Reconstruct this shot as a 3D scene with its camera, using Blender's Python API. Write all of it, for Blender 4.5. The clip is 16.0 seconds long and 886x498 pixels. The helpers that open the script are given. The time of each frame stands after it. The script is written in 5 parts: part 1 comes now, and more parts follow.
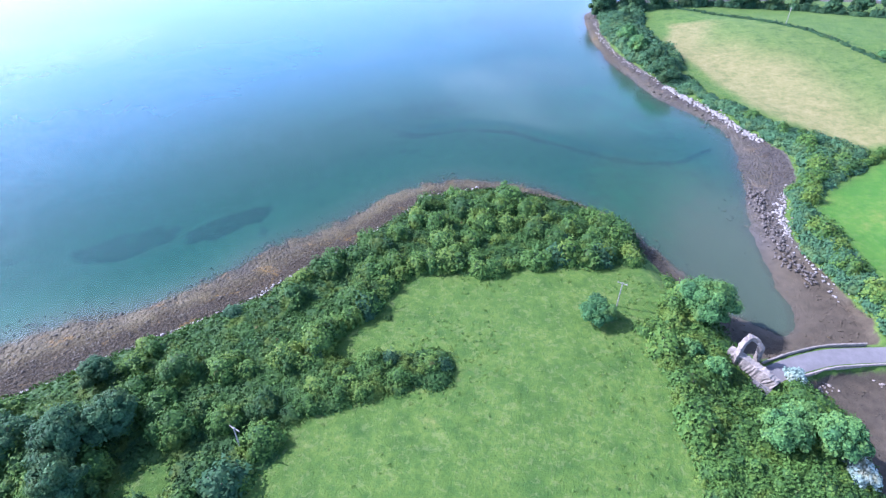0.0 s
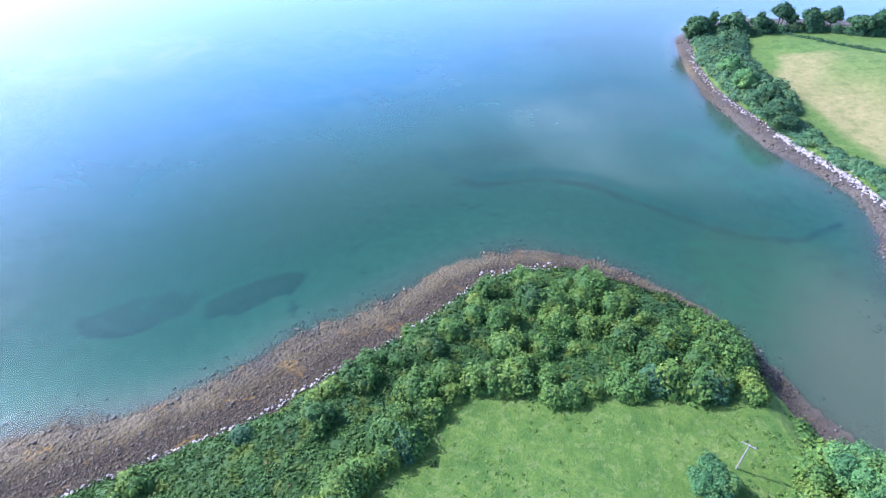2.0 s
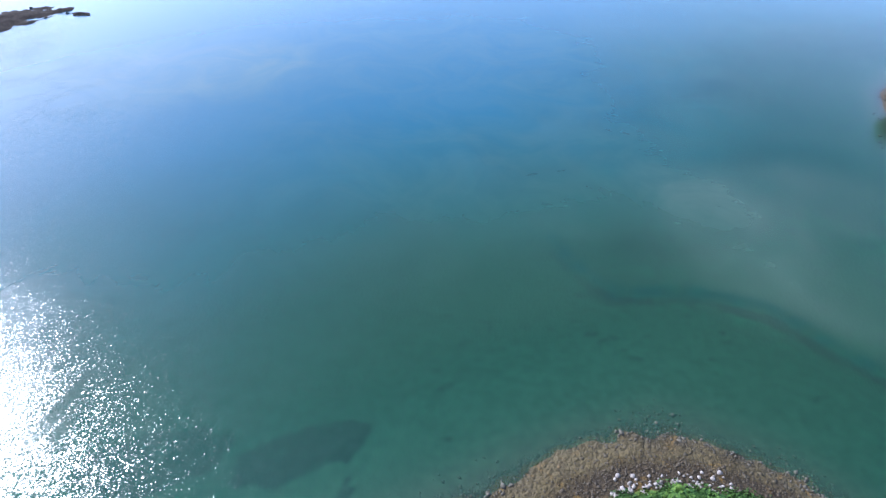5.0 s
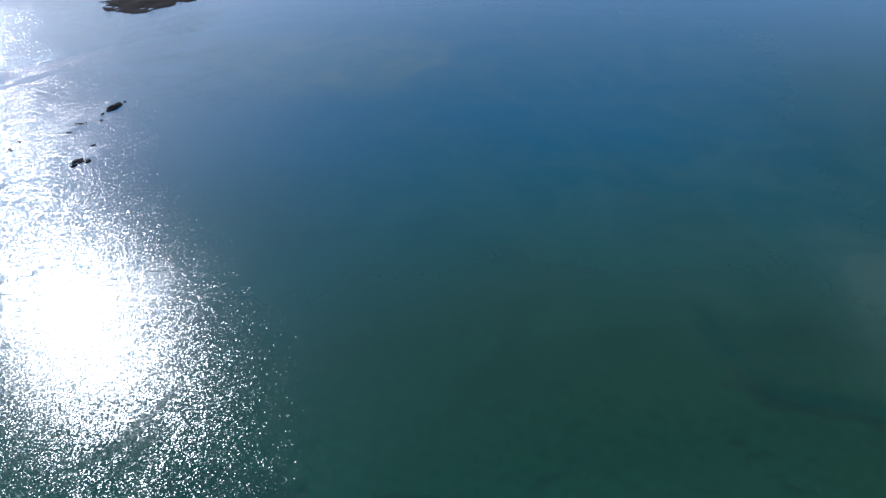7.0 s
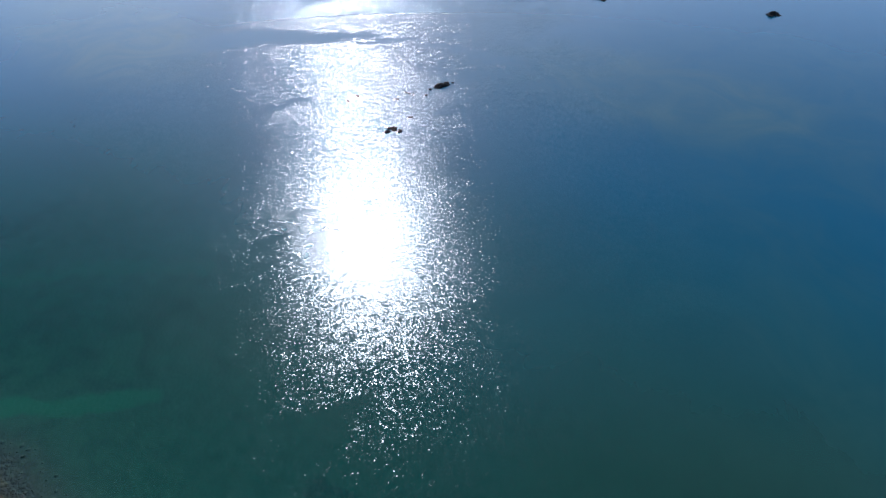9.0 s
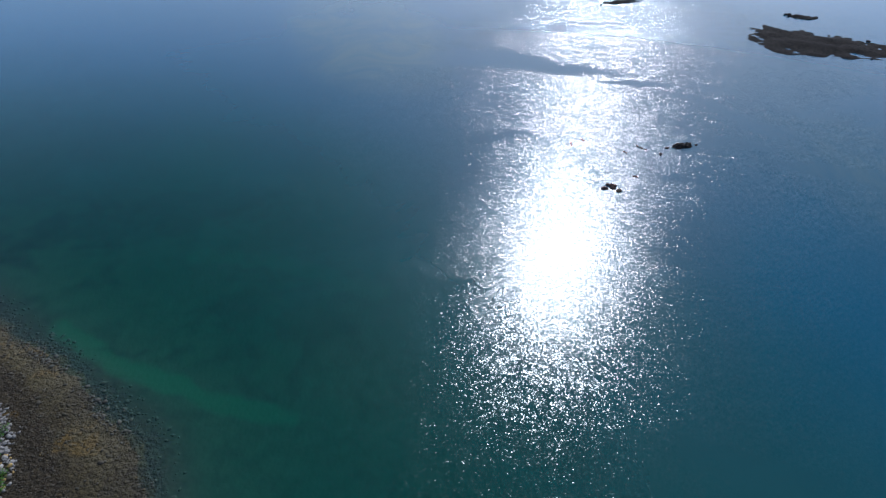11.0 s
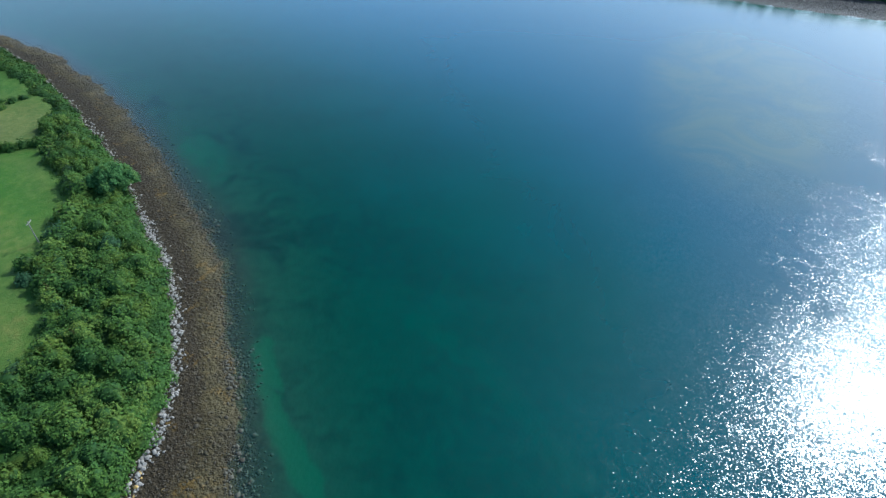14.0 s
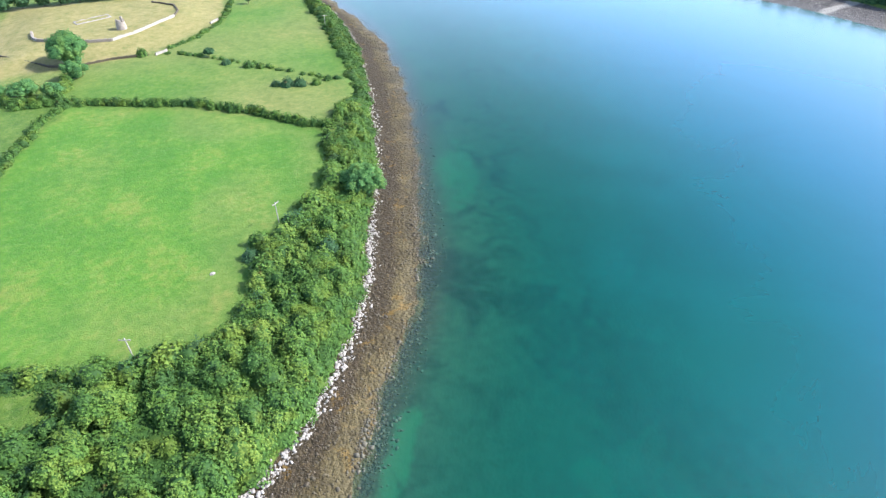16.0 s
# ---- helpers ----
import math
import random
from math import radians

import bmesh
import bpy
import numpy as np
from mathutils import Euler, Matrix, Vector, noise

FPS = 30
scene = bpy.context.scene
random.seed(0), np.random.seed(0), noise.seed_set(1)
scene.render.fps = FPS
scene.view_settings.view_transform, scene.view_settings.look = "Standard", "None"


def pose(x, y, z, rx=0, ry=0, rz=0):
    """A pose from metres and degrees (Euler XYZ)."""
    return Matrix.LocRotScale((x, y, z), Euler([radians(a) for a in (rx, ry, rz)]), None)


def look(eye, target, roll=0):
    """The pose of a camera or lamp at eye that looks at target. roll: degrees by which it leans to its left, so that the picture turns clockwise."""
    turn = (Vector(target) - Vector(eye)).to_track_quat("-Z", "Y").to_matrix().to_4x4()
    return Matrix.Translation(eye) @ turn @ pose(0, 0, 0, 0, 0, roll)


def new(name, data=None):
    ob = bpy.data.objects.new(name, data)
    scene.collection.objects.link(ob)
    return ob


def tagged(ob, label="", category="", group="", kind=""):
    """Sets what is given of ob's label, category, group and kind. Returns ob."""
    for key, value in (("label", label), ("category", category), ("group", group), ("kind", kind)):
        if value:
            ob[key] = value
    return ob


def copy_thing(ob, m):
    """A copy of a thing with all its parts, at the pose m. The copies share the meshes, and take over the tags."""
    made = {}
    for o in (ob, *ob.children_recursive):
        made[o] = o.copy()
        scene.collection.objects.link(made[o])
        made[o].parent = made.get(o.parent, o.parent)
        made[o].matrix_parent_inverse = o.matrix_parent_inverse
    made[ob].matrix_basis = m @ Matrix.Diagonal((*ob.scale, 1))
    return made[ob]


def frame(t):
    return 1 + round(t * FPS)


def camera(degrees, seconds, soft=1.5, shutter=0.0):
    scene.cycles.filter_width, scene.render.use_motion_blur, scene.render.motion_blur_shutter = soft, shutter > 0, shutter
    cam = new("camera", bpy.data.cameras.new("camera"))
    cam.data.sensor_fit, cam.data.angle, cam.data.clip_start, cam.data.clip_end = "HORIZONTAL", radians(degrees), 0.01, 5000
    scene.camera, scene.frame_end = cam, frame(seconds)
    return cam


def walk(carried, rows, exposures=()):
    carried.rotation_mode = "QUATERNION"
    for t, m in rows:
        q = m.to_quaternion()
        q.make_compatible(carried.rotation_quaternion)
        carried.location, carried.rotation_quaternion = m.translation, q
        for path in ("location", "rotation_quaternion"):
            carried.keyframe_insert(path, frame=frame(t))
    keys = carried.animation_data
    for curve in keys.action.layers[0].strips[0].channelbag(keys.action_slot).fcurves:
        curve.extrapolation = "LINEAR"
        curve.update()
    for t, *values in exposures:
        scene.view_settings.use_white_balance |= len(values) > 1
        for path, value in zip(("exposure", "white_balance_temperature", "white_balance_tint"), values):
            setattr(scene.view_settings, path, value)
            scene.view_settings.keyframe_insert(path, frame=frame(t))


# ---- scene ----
cam = camera(75.08, 16.0, soft=1.3)
PATH = [
    (0, look((0.00, 0.00, 92.99), (-0.22, 79.26, 32.01), 0.57)),
    (0.5, look((-0.37, 8.38, 92.97), (-1.39, 87.60, 31.96), 0.44)),
    (1, look((-1.24, 17.09, 92.83), (-3.78, 96.25, 31.78), 0.29)),
    (1.5, look((-2.52, 26.00, 92.84), (-7.92, 104.94, 31.70), 0.22)),
    (2, look((-4.07, 35.58, 92.80), (-13.09, 114.05, 31.48), 0.19)),
    (2.5, look((-5.85, 44.85, 92.99), (-18.72, 122.61, 31.44), 0.24)),
    (3, look((-8.18, 54.29, 92.94), (-24.70, 131.26, 31.28), 0.28)),
    (3.5, look((-11.14, 63.49, 92.87), (-30.46, 139.54, 30.87), 0.46)),
    (4, look((-14.51, 72.35, 92.80), (-35.59, 147.67, 30.49), 0.59)),
    (4.5, look((-17.39, 80.14, 92.62), (-39.77, 154.81, 29.98), 0.54)),
    (5, look((-19.57, 86.17, 92.28), (-42.99, 160.22, 29.30), 0.23)),
    (5.5, look((-21.50, 90.99, 91.89), (-46.60, 164.19, 28.56), -0.18)),
    (6, look((-23.63, 95.18, 91.56), (-51.90, 166.90, 27.86), -0.54)),
    (6.5, look((-26.43, 99.30, 91.38), (-60.06, 168.33, 27.32), -0.69)),
    (7, look((-29.69, 103.57, 91.31), (-69.81, 168.70, 26.90), -0.69)),
    (7.5, look((-33.22, 107.58, 91.26), (-83.48, 164.89, 26.53), -0.59)),
    (8, look((-36.97, 111.59, 91.17), (-95.52, 160.51, 26.54), -0.22)),
    (8.5, look((-40.93, 115.31, 91.08), (-105.67, 155.84, 26.54), 0.16)),
    (9, look((-45.02, 118.40, 90.98), (-113.97, 151.03, 26.32), 0.30)),
    (9.5, look((-49.11, 120.94, 90.84), (-121.42, 145.57, 26.31), 0.31)),
    (10, look((-53.39, 122.56, 90.67), (-128.34, 139.37, 26.64), 0.13)),
    (10.5, look((-58.12, 123.55, 90.53), (-134.94, 132.57, 27.14), -0.11)),
    (11, look((-63.60, 124.19, 90.48), (-141.37, 125.40, 27.64), -0.28)),
    (11.5, look((-70.08, 124.77, 90.61), (-147.75, 118.11, 27.97), -0.26)),
    (12, look((-77.17, 125.42, 90.83), (-153.74, 110.92, 28.16), -0.11)),
    (12.5, look((-84.30, 125.48, 91.40), (-158.53, 101.66, 28.77), 0.37)),
    (13, look((-91.78, 124.95, 91.73), (-163.21, 93.63, 29.15), 0.52)),
    (13.5, look((-99.28, 123.97, 91.98), (-167.08, 85.47, 29.37), 0.41)),
    (14, look((-106.73, 122.20, 92.16), (-169.97, 76.64, 29.50), 0.17)),
    (14.5, look((-113.83, 119.66, 92.21), (-170.15, 65.70, 29.63), 0.11)),
    (15, look((-120.61, 116.16, 92.21), (-167.82, 53.94, 29.77), 0.17)),
    (15.5, look((-126.66, 111.47, 91.97), (-164.81, 43.04, 29.84), 0.26)),
    (16, look((-132.04, 106.15, 91.78), (-161.75, 33.31, 30.04), 0.12)),
]
EXPOSURES = [(0.0, 1.45, 4900, 29), (2.5, 1.45, 4930, 29), (3.5, 1.23, 5030, 26), (4.2, 0.97, 5150, 23), (6.3, 0.25, 5200, 15), (7.0, -0.4, 5150, 14), (9.0, -0.62, 5000, 12), (12.5, -0.82, 5120, 9), (13.5, -0.54, 5080, 4), (14.0, 0.04, 5100, 0), (14.5, 0.64, 5450, 3), (15.0, 1.08, 5550, 7), (15.5, 1.34, 5650, 9), (16.0, 1.40, 5700, 11)]
walk(cam, PATH, EXPOSURES)
SKY_STRENGTH, SUN_STRENGTH = 0.095, 4.2
BODY_NEAR, BODY_FAR = (0.004, 0.074, 0.054), (0.002, 0.084, 0.148)
HAZE, VEIL = 3.0, 4.4
MIRROR = 0.037
WATER_ROUGH, BREEZE = 0.185, 0.95
WAVELETS = ((4.2, 0.47), (1.6, 0.22), (0.4, 0.07))

# ---- light ----
SUN_AZ, SUN_EL = radians(74.3), radians(40.0)   # azimuth to the left of +y
SUN_DIR = Vector((-math.sin(SUN_AZ) * math.cos(SUN_EL), math.cos(SUN_AZ) * math.cos(SUN_EL), math.sin(SUN_EL)))
world = bpy.data.worlds.new("sky")
world.use_nodes = True
scene.world = world
wn, wl = world.node_tree.nodes, world.node_tree.links
sky = wn.new("ShaderNodeTexSky")
sky.sky_type = "NISHITA"
sky.sun_disc = False
sky.sun_elevation, sky.sun_rotation = SUN_EL, -SUN_AZ
sky.air_density, sky.dust_density, sky.ozone_density = 1.1, 3.0, 3.2
# a bright summer haze low over the horizon, the same all round
way = wn.new("ShaderNodeTexCoord")
split = wn.new("ShaderNodeSeparateXYZ")
wl.new(way.outputs["Generated"], split.inputs[0])
low = wn.new("ShaderNodeMapRange")
low.interpolation_type = "SMOOTHSTEP"
low.inputs[1].default_value, low.inputs[2].default_value, low.inputs[3].default_value, low.inputs[4].default_value = 0.0, 0.72, HAZE, 1.0
wl.new(split.outputs[2], low.inputs[0])
haze = wn.new("ShaderNodeVectorMath")
haze.operation = "SCALE"
wl.new(sky.outputs[0], haze.inputs[0])
wl.new(low.outputs[0], haze.inputs["Scale"])
veil = wn.new("ShaderNodeMapRange")
veil.interpolation_type = "SMOOTHSTEP"
veil.inputs[1].default_value, veil.inputs[2].default_value, veil.inputs[3].default_value, veil.inputs[4].default_value = 0.0, 0.55, VEIL, 0.0
wl.new(split.outputs[2], veil.inputs[0])
white = wn.new("ShaderNodeVectorMath")
white.operation = "MULTIPLY_ADD"
white.inputs[0].default_value = (0.93, 1.0, 1.07)
wl.new(veil.outputs[0], white.inputs[1])
wl.new(haze.outputs[0], white.inputs[2])
wl.new(white.outputs[0], wn["Background"].inputs[0])
wn["Background"].inputs[1].default_value = SKY_STRENGTH
sun_data = bpy.data.lights.new("sun", "SUN")
sun_data.energy, sun_data.angle, sun_data.color = SUN_STRENGTH, radians(0.53), (1.0, 0.93, 0.82)
sun = new("sun", sun_data)
sun.matrix_world = look(SUN_DIR * 300, (0, 0, 0))

# ---- materials ----


def material(name):
    m = bpy.data.materials.new(name)
    m.use_nodes = True
    nt = m.node_tree
    bsdf = nt.nodes["Principled BSDF"]
    return m, nt.nodes, nt.links, bsdf


def tex_noise(n, l, scale, detail=4.0, rough=0.55, vec=None, distort=0.0):
    t = n.new("ShaderNodeTexNoise")
    t.inputs["Scale"].default_value, t.inputs["Detail"].default_value = scale, detail
    t.inputs["Roughness"].default_value, t.inputs["Distortion"].default_value = rough, distort
    if vec is None:
        g = n.new("ShaderNodeNewGeometry")
        vec = g.outputs["Position"]
    l.new(vec, t.inputs["Vector"])
    return t.outputs["Fac"]


def ramp(n, l, fac, stops, smooth=False):
    r = n.new("ShaderNodeValToRGB")
    e = r.color_ramp.elements
    while len(e) < len(stops):
        e.new(0.5)
    for k, (p, c) in enumerate(stops):
        e[k].position = p
        e[k].color = (*c, 1) if len(c) == 3 else c
    if smooth:
        r.color_ramp.interpolation = "B_SPLINE"
    l.new(fac, r.inputs[0])
    return r.outputs[0]


def maths(n, l, op, a, b=None, c=None, clamp=False):
    m = n.new("ShaderNodeMath")
    m.operation, m.use_clamp = op, clamp
    for k, v in enumerate((a, b, c)):
        if v is None:
            continue
        if isinstance(v, (int, float)):
            m.inputs[k].default_value = v
        else:
            l.new(v, m.inputs[k])
    return m.outputs[0]


def step(n, l, v, lo, hi):
    m = n.new("ShaderNodeMapRange")
    m.interpolation_type = "SMOOTHSTEP"
    m.inputs[1].default_value, m.inputs[2].default_value = lo, hi
    l.new(v, m.inputs[0])
    return m.outputs[0]


def mix(n, l, fac, a, b):
    m = n.new("ShaderNodeMix")
    m.data_type = "RGBA"
    for k, v in ((0, fac), (6, a), (7, b)):
        if isinstance(v, (int, float)):
            m.inputs[k].default_value = v
        elif isinstance(v, tuple):
            m.inputs[k].default_value = (*v, 1)
        else:
            l.new(v, m.inputs[k])
    return m.outputs[2]


def cells(n, l, scale):
    """Stones lying close: the distance to each one's middle, and a random value for each."""
    t = n.new("ShaderNodeTexVoronoi")
    t.inputs["Scale"].default_value = scale
    g = n.new("ShaderNodeNewGeometry")
    l.new(g.outputs["Position"], t.inputs["Vector"])
    one = n.new("ShaderNodeSeparateColor")
    l.new(t.outputs["Color"], one.inputs[0])
    return t.outputs["Distance"], one.outputs[0]


def attr(n, name):
    a = n.new("ShaderNodeAttribute")
    a.attribute_name = name
    return a.outputs["Fac"]


def bump(n, l, bsdf, height, strength, distance):
    b = n.new("ShaderNodeBump")
    b.inputs["Strength"].default_value, b.inputs["Distance"].default_value = strength, distance
    l.new(height, b.inputs["Height"])
    l.new(b.outputs[0], bsdf.inputs["Normal"])
    return b


def stone_material(name, lo, hi, scale=1.2, rough=0.85, patch=None):
    m, n, l, bsdf = material(name)
    info = n.new("ShaderNodeObjectInfo")
    isl = n.new("ShaderNodeNewGeometry")
    f1 = tex_noise(n, l, scale, 5, 0.65)
    f2 = tex_noise(n, l, scale * 7, 3, 0.6)
    v = maths(n, l, "ADD", maths(n, l, "MULTIPLY", f1, 0.6), maths(n, l, "MULTIPLY", f2, 0.25))
    v = maths(n, l, "ADD", v, maths(n, l, "MULTIPLY", maths(n, l, "ADD", info.outputs["Random"], isl.outputs["Random Per Island"]), 0.14))
    col = ramp(n, l, v, [(0.25, lo), (0.75, hi)])
    if patch:                                  # broad patches of another growth
        col = mix(n, l, maths(n, l, "MULTIPLY", step(n, l, tex_noise(n, l, 0.11, 5, 0.65, distort=1.0), 0.56, 0.68), 0.75), col, patch)
    l.new(col, bsdf.inputs["Base Color"])
    bsdf.inputs["Roughness"].default_value = rough
    bump(n, l, bsdf, f2, 0.7, 0.06)
    return m


def leaf_material(name, dark, light, accent):
    m, n, l, bsdf = material(name)
    g = n.new("ShaderNodeNewGeometry")
    tone = attr(n, "tone")
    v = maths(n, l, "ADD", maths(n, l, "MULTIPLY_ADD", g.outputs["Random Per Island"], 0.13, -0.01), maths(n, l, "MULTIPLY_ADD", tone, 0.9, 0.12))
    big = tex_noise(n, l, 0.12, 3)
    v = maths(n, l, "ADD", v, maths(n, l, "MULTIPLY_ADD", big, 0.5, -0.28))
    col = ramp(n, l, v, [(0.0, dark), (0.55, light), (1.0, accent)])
    warm = step(n, l, tex_noise(n, l, 0.21, 4, 0.6), 0.50, 0.66)                  # sun-yellowed and blue-green bushes, a few browned ones
    col = mix(n, l, maths(n, l, "MULTIPLY", warm, 0.42), col, tuple(1.0 * c for c in (light[0] * 1.75, light[1] * 1.12, light[2] * 0.62)))
    cool = step(n, l, tex_noise(n, l, 0.17, 4, 0.6, distort=0.7), 0.54, 0.66)
    col = mix(n, l, maths(n, l, "MULTIPLY", cool, 0.3), col, (light[0] * 0.66, light[1] * 0.84, light[2] * 1.2))
    rust = step(n, l, tex_noise(n, l, 0.33, 3, 0.5), 0.70, 0.76)
    col = mix(n, l, maths(n, l, "MULTIPLY", rust, 0.55), col, (0.17, 0.12, 0.045))
    l.new(col, bsdf.inputs["Base Color"])
    bsdf.inputs["Roughness"].default_value = 0.7
    bsdf.inputs["Specular IOR Level"].default_value = 0.15
    tr = n.new("ShaderNodeBsdfTranslucent")
    l.new(col, tr.inputs["Color"])
    mx = n.new("ShaderNodeMixShader")
    mx.inputs[0].default_value = 0.16
    l.new(bsdf.outputs[0], mx.inputs[1])
    l.new(tr.outputs[0], mx.inputs[2])
    l.new(mx.outputs[0], n["Material Output"].inputs[0])
    return m


LEAF = leaf_material("thicket_leaves", (0.017, 0.048, 0.016), (0.070, 0.138, 0.023), (0.140, 0.200, 0.034))
LEAF_TREE = leaf_material("tree_leaves", (0.020, 0.062, 0.026), (0.078, 0.175, 0.048), (0.16, 0.26, 0.055))
LEAF_DARK = leaf_material("dark_leaves", (0.016, 0.044, 0.022), (0.044, 0.100, 0.038), (0.085, 0.155, 0.046))
# far bank foliage: the blue of distance haze is mixed into the leaf colour
LEAF_HAZE = leaf_material("hazed_leaves", (0.026, 0.066, 0.036), (0.066, 0.140, 0.052), (0.125, 0.20, 0.060))
LEAF_SILVER = leaf_material("silver_leaves", (0.10, 0.16, 0.12), (0.28, 0.36, 0.30), (0.42, 0.48, 0.42))


def plain_material(name, lo, hi, scale, rough, bump_d=0.02, metal=0.0):
    m, n, l, bsdf = material(name)
    f1 = tex_noise(n, l, scale, 5, 0.65)
    f2 = tex_noise(n, l, scale * 9, 3, 0.6)
    v = maths(n, l, "ADD", maths(n, l, "MULTIPLY", f1, 0.7), maths(n, l, "MULTIPLY", f2, 0.3))
    l.new(ramp(n, l, v, [(0.3, lo), (0.7, hi)]), bsdf.inputs["Base Color"])
    bsdf.inputs["Roughness"].default_value, bsdf.inputs["Metallic"].default_value = rough, metal
    bump(n, l, bsdf, f2, 0.6, bump_d)
    return m


BARK = plain_material("bark", (0.05, 0.04, 0.03), (0.13, 0.10, 0.07), 2.0, 0.9)
POLE_WOOD = plain_material("weathered_pole_wood", (0.17, 0.16, 0.14), (0.34, 0.32, 0.28), 3.0, 0.8)
STONE_PALE = stone_material("pale_boulder", (0.052, 0.046, 0.040), (0.34, 0.308, 0.272))
STONE_LICHEN = stone_material("lichen_boulder", (0.12, 0.07, 0.03), (0.50, 0.33, 0.10))
STONE_DARK = stone_material("dark_beach_stone", (0.020, 0.016, 0.010), (0.088, 0.068, 0.040))
STONE_WALL = stone_material("ruin_stone", (0.060, 0.050, 0.042), (0.315, 0.265, 0.215), 1.6)
ISLET_WEED = plain_material("islet_weed_rock", (0.010, 0.010, 0.010), (0.050, 0.040, 0.032), 0.8, 0.95, 0.15)
ISLET_WEED.node_tree.nodes["Principled BSDF"].inputs["Specular IOR Level"].default_value = 0.08
ROAD_MAT = plain_material("worn_asphalt", (0.105, 0.095, 0.092), (0.165, 0.15, 0.145), 0.6, 0.9)

# ---- plan: shorelines, banks and fields ----
SHORE_HEADLAND = [(-205, -420), (-205, -228), (-208.6, -193), (-209, -165), (-205, -127), (-198, -92), (-190.7, -65), (-181, -36),
             (-176, -19), (-171, -2), (-159.6, 19), (-147, 36.3), (-136.8, 50.5), (-129.4, 61), (-121, 71.5), (-108, 79),
             (-95, 84.5), (-85, 91), (-70, 97.5), (-61.5, 102.2), (-53.7, 107.5), (-44.7, 119), (-38, 125), (-33, 130.6),
             (-22.6, 140.6), (-11, 150), (0.5, 157), (7.7, 157.6), (14.8, 156), (21.4, 153.8), (33.5, 147.5), (44, 141),
             (50.9, 131), (54.7, 122), (57.8, 115), (62, 110.7), (67.6, 97.6), (72, 93), (75.3, 90.5), (79.7, 93), (81.5, 100.7)]
SHORE_OPPOSITE = [(81.8, 109), (83.2, 120), (85.2, 130.5), (89.5, 145), (95.9, 165), (101, 183), (100.9, 193), (95, 206),
             (87.6, 217.5), (81.4, 236.6), (75, 262), (73, 291), (74.4, 319), (77.4, 335), (88, 360), (120, 378), (220, 385),
             (600, 330), (600, -420)]
WATERLINE = SHORE_HEADLAND + SHORE_OPPOSITE
BANK_MAIN = [(-190, -420), (-196.5, -223), (-196.7, -181), (-193.8, -148), (-187.7, -115), (-183.6, -93), (-179.5, -74), (-171, -44),
             (-161, -17), (-155.5, -1), (-149.8, 13), (-140, 29.5), (-131, 40), (-123, 48), (-117, 51), (-112, 52.5), (-95, 62),
             (-79, 71.5), (-69, 79.5), (-55, 89.5), (-44.6, 97), (-35, 108), (-26.5, 115.5), (-20.4, 122), (-13, 131), (-7, 139),
             (-3.6, 142.4), (4, 145.5), (11.7, 147), (23, 144.6), (29, 142), (35.3, 139.3), (40.3, 136.5), (44.8, 133), (48.9, 130),
             (51.5, 116), (55, 107), (59.5, 94.5), (62, 85), (67, 81), (72, 76), (76, 68), (74, 60), (72, 48), (72, 20), (90, -100), (100, -420)]
BANK_FAR = [(93, 86), (95.6, 93.3), (94.7, 100.7), (93.9, 106.8), (92.7, 115.6), (92.9, 125.3), (95.6, 136), (101.3, 146.7), (106, 151.6),
            (110.2, 162), (112.7, 173.4), (108.5, 183.6), (105, 194.7), (101.2, 207), (94.7, 220), (90, 235), (83, 254.6), (78.5, 273),
            (77.6, 298.5), (80, 318), (84, 335), (98, 352), (200, 362), (590, 320), (590, 60), (130, 66), (100, 76)]
OTHER_SHORE = [(-380, -420), (-425, -180), (-432, -150), (-443, -121), (-450, -85), (-465, 0), (-473, 70), (-480, 128), (-505, 165), (-570, 230),
               (-2500, 400), (-2500, -2500), (-300, -2500)]
FIELD_A = [(-33, 30), (-33, 49), (-28.5, 54), (-29.6, 62.5), (-23, 64.4), (-15, 67.7), (-0.4, 72), (3.5, 75.5), (-2.8, 79.8), (-10.6, 77.4), (-25, 77.2),
           (-22, 85), (-16.5, 90), (-11, 99.5), (-8, 106.7), (2, 106), (8.5, 103), (18, 107), (27.6, 106.3), (29.6, 110.6), (43, 109), (49, 105),
           (51.5, 100.6), (47.5, 91), (40.4, 87.7), (43.4, 81), (44, 71), (43, 59), (42.7, 49), (42, 30)]
FIELD_C = [(-60, -2), (-80.7, 6.7), (-88.6, 8.4), (-96.8, 12.5), (-105.8, 14.6), (-116.3, 14), (-122, 11.4), (-127.3, 6.2), (-130.6, -4.7), (-132.5, -13.2),
           (-142.6, -23.3), (-152.2, -32.7), (-157.3, -47.6), (-161.6, -65.7), (-149.7, -81.6), (-120, -105.7), (-81.2, -121.4), (-71, -94), (-67, -80), (-55, -40)]
CLEARING = [(-80, 11), (-88, 15), (-91.5, 22), (-86, 25), (-76, 22)]
GLADE = [(-56, 50), (-52, 54.5), (-45, 55.5), (-42, 51), (-48, 47)]
FIELD_TAN = [(97, 262), (106, 250), (109, 225), (113.6, 203), (127, 180), (136, 170), (180, 172), (250, 176), (220, 210), (183, 224), (174, 256), (158, 286), (140, 300), (112, 300)]
FIELD_BRIGHT = [(105.4, 140.5), (114, 147), (131, 157), (145, 166), (260, 168), (260, 80), (106, 92), (101.5, 105), (100.7, 114), (101.2, 129)]
MOUND = [(-40, -150), (-60, -160), (-95, -163), (-114, -170), (-128, -185), (-143, -205), (-150, -260), (-40, -270)]
